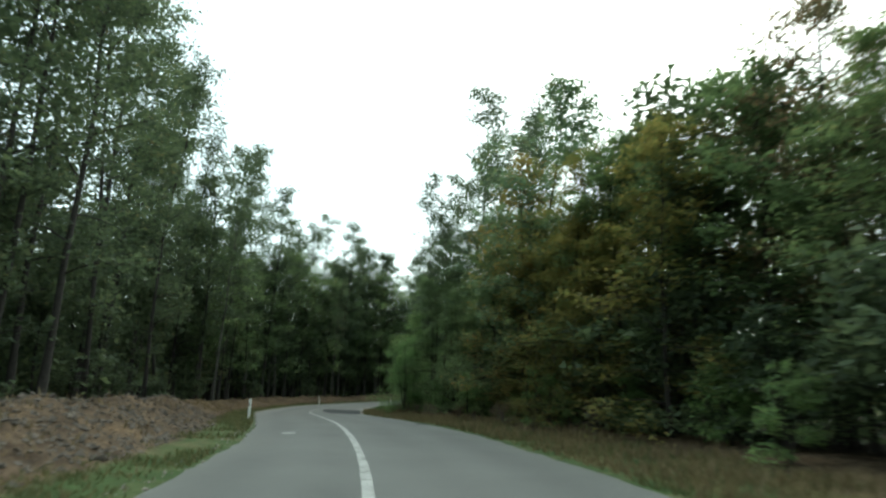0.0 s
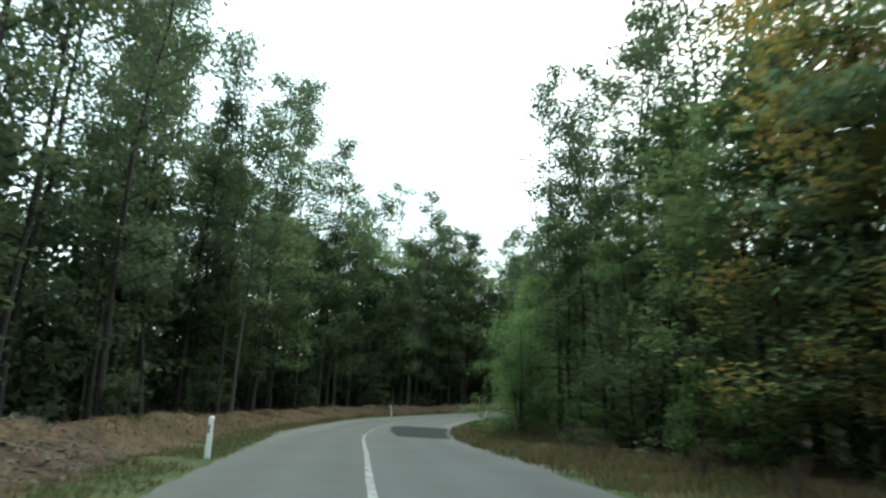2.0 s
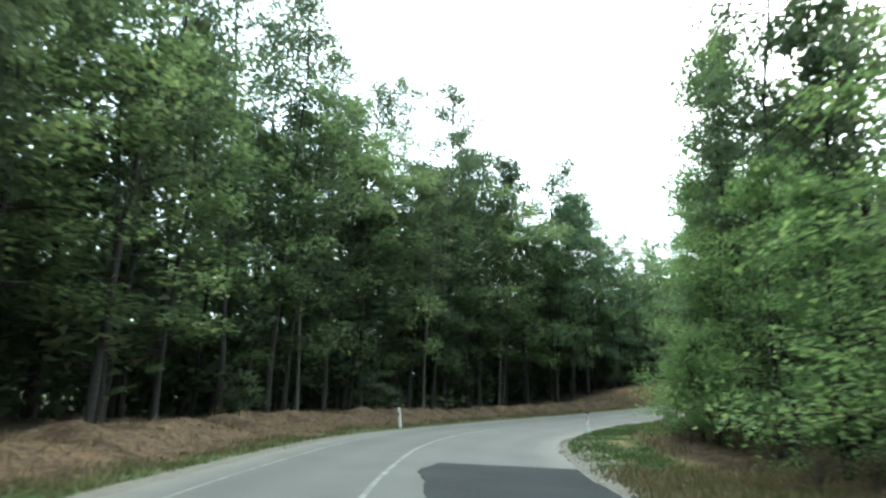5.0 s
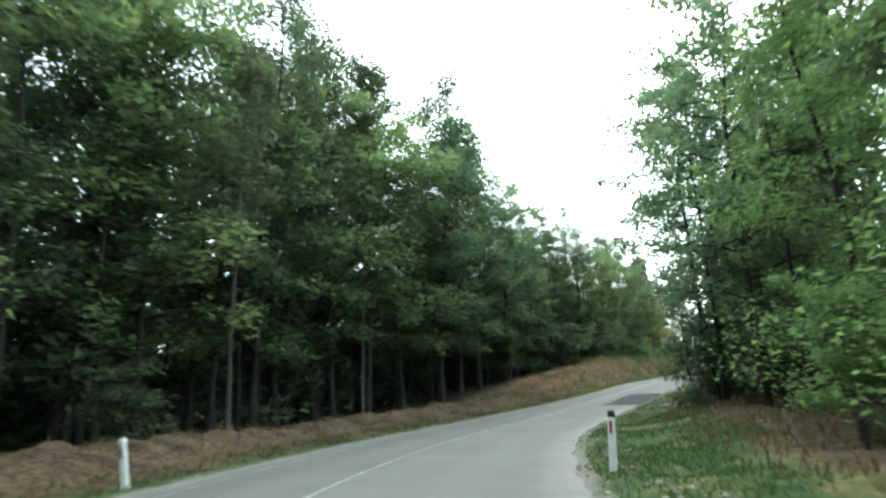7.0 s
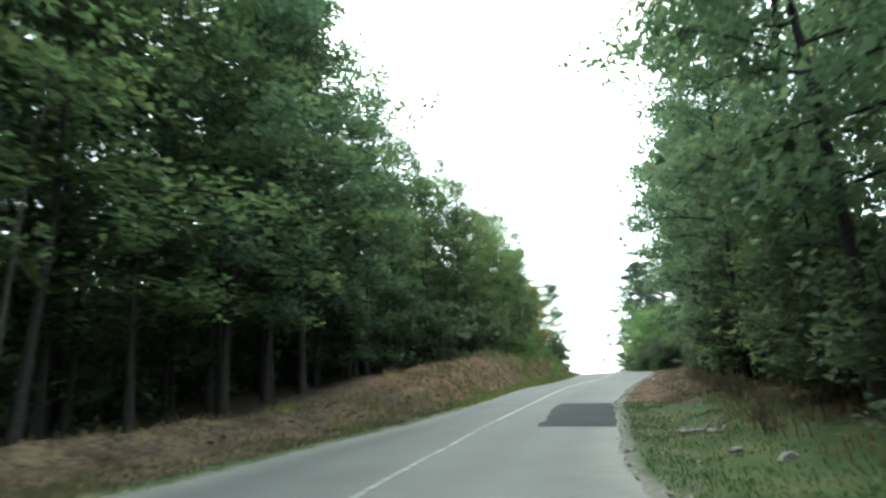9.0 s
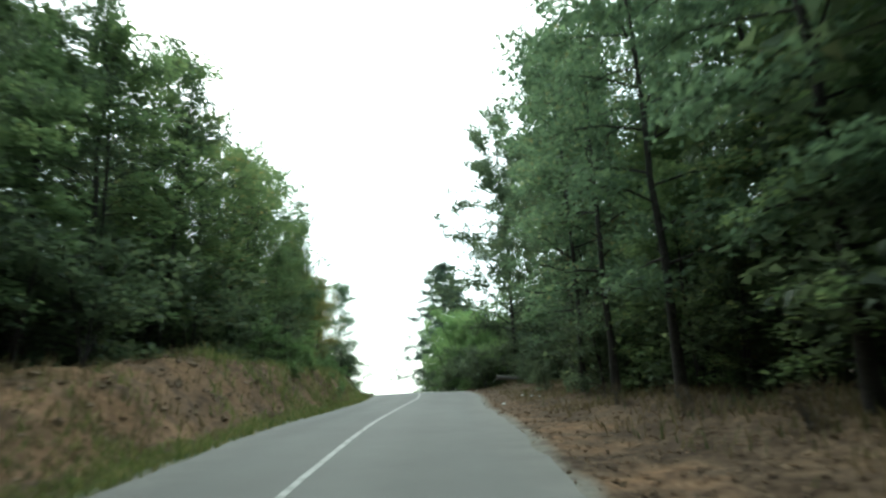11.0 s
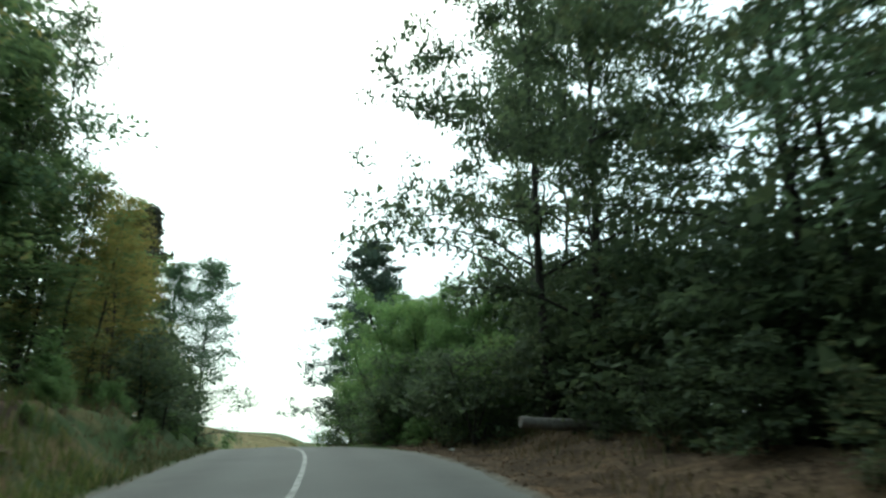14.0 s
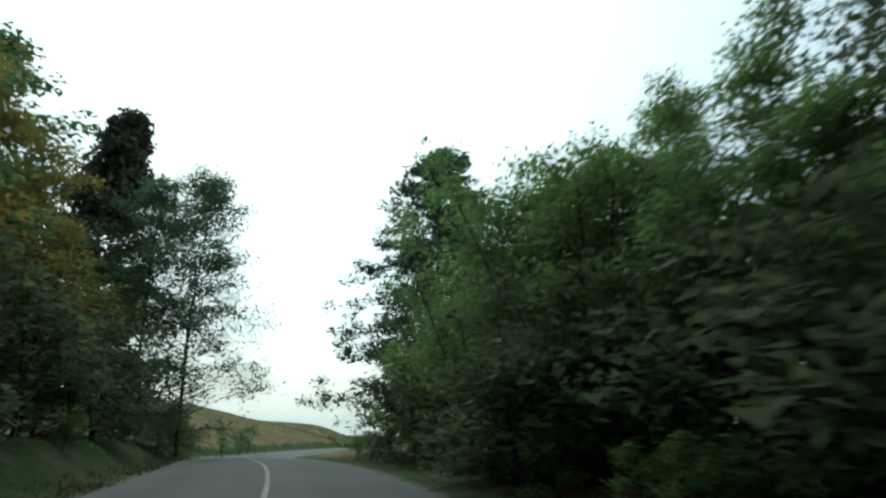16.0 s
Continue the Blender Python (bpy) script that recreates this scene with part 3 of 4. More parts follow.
class Kind:
    """A prototype that is set out first itself and then in copies."""

    def __init__(self, ob, group):
        self.ob, self.used = tagged(ob, group=group), False

    def put(self, s, d, scale=1.0, turn=0.0, lean=(0.0, 0.0), stretch=1.0):
        x, y = spot(s, d)
        m = pose(float(x), float(y), float(height(s, d)) - 0.05, lean[0], lean[1], turn) @ Matrix.Diagonal((scale, scale, scale * stretch, 1))
        if self.used:
            return copy_thing(self.ob, m)
        self.ob.matrix_basis, self.used = m, True
        return self.ob


def near(x, y):
    """Metres along the line and to its right of a place."""
    k = int(np.hypot(LINE[:, 0] - x, LINE[:, 1] - y).argmin())
    off = np.array([x, y]) - LINE[k, :2]
    return SS[k] + off @ TAN[k], off[0] * TAN[k, 1] - off[1] * TAN[k, 0]


def planted(kinds, s0, s1, step, d0, d1, rng, size=(0.9, 1.1), by=None, keep=1.0, tilt=1.5):
    """Sets kinds out along the road between two distances from its line."""
    for s in np.arange(s0, s1, step):
        a, b, c, e = rng.uniform(-0.4, 0.4) * step, rng.uniform(d0, d1), rng.uniform(*size), rng.uniform(0, 360)
        kind, lean, tall, stay = kinds[rng.integers(0, len(kinds))], rng.normal(0, tilt, 2), rng.uniform(0.92, 1.08), rng.random()
        if stay < keep:
            kind.put(float(s + a), float(b), float(c * (by(s) if by else 1)), float(e), tuple(map(float, lean)), float(tall))


# kinds of trees
OAK = [Kind(tree("oak_tree", 11 + k, 23.0 + k, 3.5 + 0.8 * k, 2.7, 7200, 0.205, LEAF_DARK, BARK, "tall", 30, 0.135, 0.55, 0.48, slim=0.75, label="tall slender oak with dark green leaves in the roadside forest", twigs=4), "forest trees") for k in range(5)]
BACK = [Kind(tree("forest_tree", 31 + k, 21.0 + k, 1.2 + k, 3.4, 2300, 0.46, LEAF_DARK, BARK, "tall", 18, 0.2, 0.5, 0.6, slim=0.75, label="tall forest tree with dark green crown standing deep in the wood", twigs=2), "forest trees") for k in range(3)]
HORN = [Kind(tree("hornbeam_tree", 51 + k, 14.0 + 1.5 * k, 0.4, 3.9, 5900, 0.285, LEAF_MID, BARK, "edge", 36, 0.14, 0.22, 0.36, 0.8, 0.7, label="leafy green hornbeam with branches down to the roadside grass", twigs=3), "roadside trees") for k in range(3)]
NEARHORN = [Kind(tree("hornbeam_tree", 54 + k, 14.5 + 1.5 * k, 0.4, 3.9, 11000, 0.2, LEAF_MID, BARK, "edge", 46, 0.14, 0.22, 0.34, 0.82, 0.68, label="leafy green hornbeam with branches down to the roadside grass", twigs=5), "roadside trees") for k in range(2)]
FRESH = [Kind(tree("fresh_hornbeam", 57 + k, 12.5 + 2 * k, 0.3, 3.7, 8800, 0.205, LEAF_FRESH, BARK, "edge", 46, 0.12, 0.24, 0.36, 0.6, 0.68, label="bright green young hornbeam leafy down to the grass", twigs=5), "roadside trees") for k in range(2)]
FINE = [Kind(tree("fresh_hornbeam", 67 + k, 12.5 + 2 * k, 0.3, 3.7, 15000, 0.14, LEAF_FRESH, BARK, "edge", 46, 0.12, 0.24, 0.36, 0.6, 0.68, label="bright green young hornbeam leafy down to the grass", twigs=5), "roadside trees") for k in range(2)]
SHADE = [Kind(tree("forest_hornbeam", 64 + k, 15.0 + 1.5 * k, 2.7, 4.3, 7600, 0.25, LEAF_MID, BARK, "tall", 36, 0.13, 0.3, 0.38, 0.75, 0.7, label="leafy hornbeam with a bare dark lower trunk at the wood's edge", twigs=4), "forest trees") for k in range(3)]
LEAFY = [Kind(tree("leafy_oak", 151 + k, 21.0 + k, 3.0, 3.7, 7800, 0.28, LEAF_DARK, BARK, "tall", 30, 0.17, 0.5, 0.5, slim=0.72, label="dense dark green oak closing the forest behind the first trunks", twigs=3), "forest trees") for k in range(3)]
ROADOAK = [Kind(tree("roadside_oak", 161 + k, 18.5 + 1.5 * k, 3.0, 3.9, 11000, 0.22, LEAF_COOL, BARK, "tall", 34, 0.15, 0.3, 0.38, 0.6, 0.7, label="broad blue-green oak with boughs reaching over the road edge", twigs=6, vary=(0.75, 0.95)), "roadside trees") for k in range(2)]
GOLD = [Kind(tree("turning_hornbeam", 61 + k, 13.0 + 2 * k, 0.5, 3.7, 10000, 0.2, LEAF_GOLD, BARK, "edge", 42, 0.13, 0.22, 0.35, 0.8, 0.68, label="hornbeam with yellowing and rusty autumn leaves at the forest edge", twigs=4), "roadside trees") for k in range(2)]
RUST = [Kind(tree("rusty_tree", 71, 18.0, 3.0, 2.8, 6500, 0.19, LEAF_RUST, BARK, "tall", 34, 0.14, 0.6, 0.3, slim=0.65, label="tall thin tree with sparse reddish brown leaves", twigs=5), "roadside trees")]
BUSH = [Kind(tree("bush", 81 + k, 3.2 + 0.6 * k, 0.15, 1.7, 2000, 0.18, LEAF_FRESH, BARK, "bush", 21, 0.035, 0.5, 0.27, 0.6, 0.65, label="fresh green leafy bush at the forest edge", category="bush", stems=3, twigs=2), "bushes") for k in range(3)]
DIM = [Kind(tree("undergrowth_bush", 86 + k, 3.4 + 0.6 * k, 0.1, 1.9, 1700, 0.22, LEAF_DARK, BARK, "bush", 21, 0.035, 0.45, 0.32, 0.6, 0.65, label="dark green undergrowth bush beneath the trees", category="bush", stems=3, twigs=2), "bushes") for k in range(2)]
LEAF_DEAD = leaf_material("withered_leaf", [(0.0, (0.045, 0.034, 0.022)), (0.5, (0.085, 0.062, 0.038)), (1.0, (0.13, 0.1, 0.062))], 0.3)
BRUSH = [Kind(tree("dry_brush", 171 + k, 1.5 + 0.4 * k, 0.05, 1.0, 900, 0.085, LEAF_DEAD, BARK_PALE, "bush", 18, 0.014, 0.7, 0.22, 0.3, 0.4, label="tangle of brown withered brush at the foot of the bushes", category="brush", stems=6, twigs=2), "brush") for k in range(2)]
PALE = [Kind(tree("pale_trunk_tree", 97, 19.0, 8.0, 2.0, 4000, 0.22, LEAF_DARK, BARK_PALE, "tall", 22, 0.1, 0.6, 0.36, slim=0.72, label="slim forest tree with a pale grey bare lower trunk", twigs=3), "forest trees")]
UNDER = [Kind(tree("sapling", 91 + k, 5.0 + 1.5 * k, 0.4, 1.7, 2100, 0.215, LEAF_DARK, BARK, "bush", 16, 0.05, 0.4, 0.3, 0.6, 0.7, label="young dark green tree in the undergrowth", category="sapling", twigs=3), "saplings") for k in range(3)]
WILLOW = [Kind(tree("willow_bush", 101 + k, 7.4 + k, 0.2, 2.7, 9800, 0.195, LEAF_FRESH, BARK, "bush", 40, 0.06, 0.75, 0.36, 0.45, 0.45, label="large fresh green willow bush leaning over the road's edge", category="bush", stems=4, twigs=4), "bushes") for k in range(2)]
SPREAD = [Kind(tree("spreading_oak", 111 + k, 16.5 + k, 2.9, 6.9, 25000, 0.19, LEAF_DARK, BARK, "dome", 34, 0.19, 0.35, 0.3, 0.5, 0.72, label="oak with spreading open branches reaching over the road", twigs=7), "roadside trees") for k in range(2)]

rng = np.random.default_rng(5)
tall_left = table((0, 1.0), (38, 1.08), (48, 1.08), (58, 1.0), (66, 0.98), (72, 0.99), (76, 1.06), (86, 1.0), (92, 0.9), (104, 0.9), (109, 0.92), (114, 0.8), (123, 0.7), (134, 0.7), (142, 0.74), (148, 0.64), (170, 0.56))
tall_right = table((10, 0.62), (22, 0.8), (33, 0.88), (45, 1.0), (54, 1.08), (64, 0.9))
# left wood
planted(OAK, 18, 46, 3.7, -15.0, -11.0, rng, (0.88, 1.08), tall_left)
planted(OAK, 46, 96, 2.6, -15.0, -10.8, rng, (0.88, 1.08), tall_left)
planted(OAK, 97, 112, 2.6, -14.0, -10.8, rng, (0.9, 1.05), tall_left)
planted(OAK, 112, 144, 3.7, -13.5, -9.8, rng, (0.85, 1.05), tall_left)
planted(BACK, 24, 50, 4.4, -20.5, -15.5, rng, (0.6, 0.85), tall_left)
planted(BACK, 50, 96, 3.3, -20.0, -15.0, rng, (0.78, 0.98), tall_left)
planted(BACK, 96, 160, 3.6, -19.0, -14.0, rng, (0.75, 0.98), tall_left)
planted(BACK, 30, 108, 7.0, -29, -22, rng, (0.6, 0.85), tall_left)
planted(LEAFY, 56, 82, 4.4, -18.0, -14.0, rng, (0.85, 0.95), tall_left)
planted(LEAFY, 82, 150, 3.2, -18.0, -13.5, rng, (0.88, 1.02), tall_left)
for s, d, k in ((91.0, -13.2, 1.08), (94.5, -12.8, 1.12), (98.0, -13.4, 1.06), (101.5, -12.8, 1.02)):
    LEAFY[int(s) % 3].put(s, d, k, s * 53)
planted(DIM, 116, 150, 2.6, -11.5, -8.6, rng, (0.8, 1.3))
planted(DIM, 38, 90, 11.0, -11.6, -10.0, rng, (0.5, 0.8))
planted(UNDER, 26, 60, 5.0, -16.5, -12.5, rng, (0.9, 1.5))
planted(UNDER, 55, 104, 4.0, -17.5, -13.0, rng, (1.0, 1.9))
planted(SHADE, 62, 87, 4.4, -13.2, -11.0, rng, (0.85, 1.1))
planted(SHADE, 87, 100, 3.8, -13.6, -12.2, rng, (1.0, 1.15))
planted(SHADE, 100, 117, 3.8, -13.0, -11.0, rng, (1.0, 1.25))
planted(HORN, 117, 142, 3.6, -12.0, -9.6, rng, (0.7, 0.98))
planted(HORN, 142, 162, 4.0, -12.0, -10.0, rng, (0.6, 0.78))
planted(BUSH, 140, 172, 3.4, -8.0, -6.6, rng, (0.5, 0.9))
for s, d, k in ((158.0, -9.8, 0.74), (161.0, -10.6, 1.02), (161.4, -9.0, 0.62), (155.0, -10.5, 0.8), (178.0, -9.8, 0.9), (183.0, -11.0, 1.02)):
    HORN[int(s) % 3].put(s, d, k, s * 31)
for s, d, k in ((164.5, -12.0, 0.64), (158.5, -13.0, 0.68), (149.0, -11.8, 0.6), (151.0, -12.6, 0.64), (160.5, -10.0, 0.58), (163.5, -10.0, 0.6), (163.5, 11.6, 0.78), (167.0, 12.4, 0.74)):
    OAK[int(s) % 5].put(s, d, k, s * 31)
for s, d, k in ((106.5, -10.4, 1.1), (112.0, -10.4, 0.96), (117.0, -10.4, 0.78), (158.2, -11.1, 0.9)):
    ROADOAK[int(s) % 2].put(s, d, k, s * 37)
for s, d, k in ((134.0, -10.8, 0.82), (138.0, -10.6, 0.84), (142.0, -10.4, 0.84), (146.0, -10.8, 0.76), (150.0, -11.5, 0.82), (156.0, -11.2, 0.84), (162.0, -11.0, 0.72), (167.0, -11.0, 0.66)):
    SHADE[int(s) % 3].put(s, d, k, s * 37)
for x, y, k, tilt in ((-23.6, 56.8, 0.95, 4.0), (-27.2, 80.3, 1.0, 1.0), (-19.4, 102.6, 0.85, 2.0), (-23.0, 91.0, 0.9, 1.5)):
    s, d = near(x, y)
    PALE[0].put(float(s), float(d), k, x * 30, (0.0, tilt))
# right wood
planted(NEARHORN, 12, 56, 4.0, 9.4, 11.2, rng, (0.88, 1.05), tall_right)
planted(GOLD, 17, 36, 3.8, 8.8, 10.2, rng, (0.9, 1.05), tall_right)
for s, d, k in ((54.5, 8.6, 0.68), (58.7, 11.1, 0.9), (64.2, 9.4, 0.92), (71.0, 10.6, 0.95), (72.5, 9.8, 0.98), (78.4, 11.0, 0.95), (81.0, 10.4, 0.86), (60.5, 9.2, 0.74)):
    FINE[int(s) % 2].put(s, d, k, s * 33)
for s, d, k in ((49.8, 7.3, 0.62), (67.5, 8.8, 0.52), (70.0, 8.8, 0.55), (77.0, 8.4, 0.5)):
    WILLOW[int(s) % 2].put(s, d, k, s * 33)
for s, d, k in ((50.5, 10.6, 0.7), (53.5, 10.0, 0.74), (34.0, 11.8, 0.78), (66.0, 10.4, 0.66), (70.5, 9.6, 0.64), (76.0, 10.8, 0.62), (143.0, 8.8, 0.7)):
    OAK[int(s) % 5].put(s, d, k, s * 31)
planted(HORN, 11, 48, 4.0, 12.0, 14.2, rng, (0.9, 1.04), tall_right)
for s, d, k in ((15.5, 11.4, 0.78), (18.5, 12.4, 0.85), (21.5, 11.0, 0.8), (24.5, 12.0, 0.85)):
    HORN[int(s) % 3].put(s, d, k, s * 43)
for s, d, k in ((14.0, 12.0, 0.74), (16.2, 12.2, 0.8), (17.6, 13.4, 0.88), (12.2, 11.6, 0.7)):
    RUST[0].put(s, d, k, s * 57)
planted(RUST, 13, 22, 4.0, 12.0, 13.5, rng, (0.6, 0.7))
planted(RUST, 22, 36, 3.5, 11.5, 13.5, rng, (0.74, 0.86))
planted(OAK, 36, 62, 4.6, 12.0, 15, rng, (0.7, 0.85))
planted(BACK, 62, 120, 4.0, 12.5, 15.5, rng, (0.7, 0.85))
planted(BACK, 14, 146, 9.0, 16.0, 24, rng, (0.6, 0.75))
planted(BUSH, 12, 62, 3.3, 8.0, 9.3, rng, (0.6, 1.0))
planted(DIM, 9, 22, 2.4, 9.4, 11.0, rng, (0.9, 1.4))
for s, d, k in ((20.5, 9.4, 0.74), (23.0, 9.6, 0.84), (26.2, 9.5, 0.86)):
    GOLD[int(s) % 2].put(s, d, k, s * 41)
for s, d, k in ((18.0, 11.0, 1.2), (20.6, 11.6, 1.3), (23.2, 12.2, 1.3)):
    UNDER[int(s) % 3].put(s, d, k, s * 47)
for s, d, k in ((13.0, 11.6, 0.9), (10.0, 12.5, 0.9), (23.6, 11.4, 0.86), (25.4, 10.9, 0.92), (27.4, 11.4, 0.98), (31.0, 12.4, 1.04), (33.5, 9.6, 0.84), (37.5, 9.8, 0.86), (41.5, 9.6, 0.9)):
    NEARHORN[int(s) % 2].put(s, d, k, s * 40)
for s, d, k in ((88.0, 9.4, 0.76), (93.0, 8.6, 0.8), (98.5, 7.9, 0.78), (104.0, 8.2, 0.84), (109.5, 7.5, 0.9), (115.5, 7.3, 0.92), (121.5, 7.1, 0.96), (127.5, 7.3, 1.0), (133.5, 7.6, 1.0), (139.0, 8.5, 0.96), (144.5, 10.4, 0.9)):
    ROADOAK[int(s) % 2].put(s, d, k, s * 37)
planted(HORN, 103, 128, 3.4, 7.6, 8.8, rng, (0.36, 0.48))
planted(HORN, 84, 133, 8.5, 9.4, 10.6, rng, (0.62, 0.8))
planted(HORN, 100, 134, 6.0, 10.5, 13, rng, (0.75, 0.98))
planted(UNDER, 112, 136, 3.6, 8.8, 11.0, rng, (0.7, 1.1))
planted(UNDER, 130, 146, 3.0, 11.0, 13.0, rng, (0.9, 1.3))
planted(LEAFY, 126, 138, 4.2, 14.5, 18.5, rng, (0.62, 0.7))
planted(OAK, 116, 134, 4.4, 10.0, 14.0, rng, (0.7, 0.84))
for s, d, k in ((136.5, 10.2, 0.76), (139.2, 9.4, 0.8), (141.0, 11.6, 0.78), (143.6, 9.8, 0.8), (148.4, 10.6, 0.78), (138.0, 13.4, 0.76)):
    OAK[int(s) % 5].put(s, d, k, s * 31)
for s, d, k in ((131.0, 7.8, 0.9), (133.5, 8.4, 0.9), (136.0, 8.8, 1.1), (139.5, 9.8, 1.2), (142.5, 10.6, 1.2)):
    DIM[int(s) % 2].put(s, d, k, s * 45)
planted(DIM, 92, 126, 2.7, 7.4, 10.0, rng, (0.7, 1.1))
planted(DIM, 147, 168, 1.7, 8.8, 10.4, rng, (0.95, 1.35))
for s, d, k in ((166.6, 9.6, 0.55), (169.0, 9.4, 0.66), (171.6, 9.0, 0.8), (174.6, 8.8, 0.9), (178.0, 9.0, 1.02), (181.0, 9.6, 1.0), (184.0, 9.4, 0.96), (187.0, 9.8, 0.84)):
    FRESH[int(s) % 2].put(s, d, k, s * 39)
planted(HORN, 150, 166, 5.2, 12.0, 13.5, rng, (0.46, 0.58))
OAK[0].put(160.0, 13.0, 0.7, 160.0 * 31)
for s, d, k in ((176.2, 7.8, 1.0), (174.4, 8.4, 0.96), (172.6, 8.0, 0.95), (171.2, 8.8, 0.62), (169.4, 8.4, 0.58), (167.2, 8.8, 0.46)):
    FINE[int(s) % 2].put(s, d, k, s * 39)
low_right = table((163, 0.85), (167, 1.1), (171, 1.35), (175, 1.6), (182, 1.6), (192, 1.3))
planted(WILLOW, 163, 193, 2.2, 6.9, 8.4, rng, (0.9, 1.08), low_right)
planted(BUSH, 166, 193, 2.8, 5.0, 5.8, rng, (0.6, 0.85))
# dark-leaved bushes mixed in front: leaf colour stands in for shade below the oaks
planted(DIM, 160, 188, 2.6, 5.4, 6.6, rng, (0.8, 1.15))
SPREAD[0].put(159.4, 8.6, 1.02, 40, (0.0, -2.0), 1.3)
SPREAD[1].put(150.5, 11.4, 0.95, 80)
SPREAD[1].put(157.0, 9.2, 0.98, 160, (0.0, 0.0), 1.25)
planted(BRUSH, 20, 60, 2.4, 6.8, 8.0, rng, (0.6, 0.9))
planted(BRUSH, 60, 76, 2.6, 7.6, 9.0, rng, (0.5, 0.75))
planted(BRUSH, 100, 128, 2.6, 6.2, 7.2, rng, (0.5, 0.75))
for s, d, k in ((28.4, 9.6, 0.82), (35.0, 11.6, 0.76), (47.0, 12.4, 0.9)):
    ROADOAK[int(s) % 2].put(s, d, k, s * 37)
# behind the start
planted(BACK, -42, 12, 5.0, -20, -12, rng, (0.7, 0.95))
planted(BACK, -42, 6, 5.0, 12, 20, rng, (0.6, 0.8))
# beyond the crest
PINE = Kind(tree("pine_tree", 121, 18.5, 1.6, 6.6, 27000, 0.4, NEEDLE, BARK, "pine", 84, 0.2, 0.1, 0.3, 0.55, 0.3, label="dark blue-green pine with tiers of branches beside the road crest", twigs=5, vary=(0.7, 1.1)), "crest trees")
CONE = Kind(tree("cypress_tree", 131, 20.0, 0.6, 5.0, 21000, 0.42, CYPRESS, BARK, "spire", 130, 0.16, 0.5, 0.36, 0.3, 0.6, label="narrow dark brownish conifer with a pointed top", twigs=3, vary=(0.82, 1.1)), "crest trees")
AIRY = Kind(tree("larch_tree", 141, 17.5, 0.3, 4.5, 30000, 0.22, LEAF_COOL, BARK, "edge", 90, 0.12, 0.42, 0.42, 0.6, 0.42, label="airy thin-leaved tree with slanting branches by the road", twigs=6), "crest trees")


def put_at(kind, x, y, *more):
    s, d = near(x, y)
    return kind.put(float(s), float(d), *more)


put_at(PINE, 44.1, 181.2, 1.06, 0)
put_at(PINE, 47.4, 183.5, 0.88, 130)
put_at(CONE, 26.7, 198.6, 1.22, 0)
put_at(CONE, 21.6, 195.0, 0.7, 90)
put_at(AIRY, 31.5, 188.8, 1.0, 0)
put_at(AIRY, 29.2, 191.5, 0.95, 140)
for x, y, k in ((13.0, 155.0, 0.62), (15.5, 158.0, 0.7), (17.0, 160.5, 0.74), (19.2, 166.4, 0.92), (20.8, 172.4, 1.08), (22.4, 178.4, 1.28), (24.0, 184.4, 1.08)):
    put_at(GOLD[int(x) % 2], x, y, k, x * 50)
for x, y, k in ((15.0, 164.0, 0.78), (17.0, 171.0, 0.82), (19.5, 180.0, 0.85), (20.0, 187.0, 0.85), (25.5, 189.5, 0.72)):
    put_at(HORN[int(x) % 3], x, y, k, x * 50)
for x, y, k in ((18.8, 158.5, 1.0), (20.6, 161.5, 0.9), (22.6, 167.0, 1.1), (24.2, 171.5, 1.0), (25.4, 176.0, 1.1), (26.8, 181.0, 1.1), (28.2, 186.0, 1.1), (23.0, 173.0, 1.3), (20.5, 165.0, 1.3)):
    put_at(DIM[int(y) % 2], x, y, k, x * 70)
for x, y, k in ((21.8, 163.0, 0.6), (23.8, 168.5, 0.6), (27.0, 179.0, 0.7), (28.6, 184.0, 0.8), (31.4, 189.5, 1.3), (33.0, 192.0, 1.1), (30.0, 187.0, 1.2), (33.6, 197.0, 0.9), (43.0, 212.0, 1.1), (45.5, 217.0, 1.2), (40.5, 209.5, 0.9), (38.0, 216.0, 1.2)):
    put_at(BUSH[int(y) % 3], x, y, k, x * 70)


planted(BUSH, 138, 166, 1.9, -6.0, -4.3, rng, (0.2, 0.36))
for s, d, k in ((138.0, -5.6, 0.4), (143.5, -6.2, 0.5), (147.0, -5.4, 0.35), (150.5, -6.4, 0.55), (153.5, -5.6, 0.4), (156.5, -6.6, 0.6), (159.5, -5.8, 0.45), (163.0, -6.4, 0.6)):
    BUSH[int(s) % 3].put(s, d, k, s * 45)
for s, d, k in ((153.6, 7.6, 0.35), (150.5, 7.4, 0.45), (145.0, 7.2, 0.4), (148.0, 7.8, 0.5), (141.0, 7.0, 0.4)):
    DIM[int(s) % 2].put(s, d, k, s * 45)


def part(name, bm, mat, parent, label=""):
    me = bpy.data.meshes.new(name)
    bm.to_mesh(me)
    bm.free()
    me.materials.append(mat)
    ob = new(name, me)
    ob.parent = parent
    return tagged(ob, label)


def block(x, y, z, w, d, h, top=1.0, edge=0.01):
    """A bevelled block on the point, narrowed to its top."""
    bm = bmesh.new()
    bmesh.ops.create_cube(bm, size=1)
    for v in bm.verts:
        k = top if v.co.z > 0 else 1.0
        v.co = Vector((x + v.co.x * w * k, y + v.co.y * d * k, z + (v.co.z + 0.5) * h))
    bmesh.ops.bevel(bm, geom=bm.edges[:], offset=edge, segments=2, affect="EDGES")
    return bm


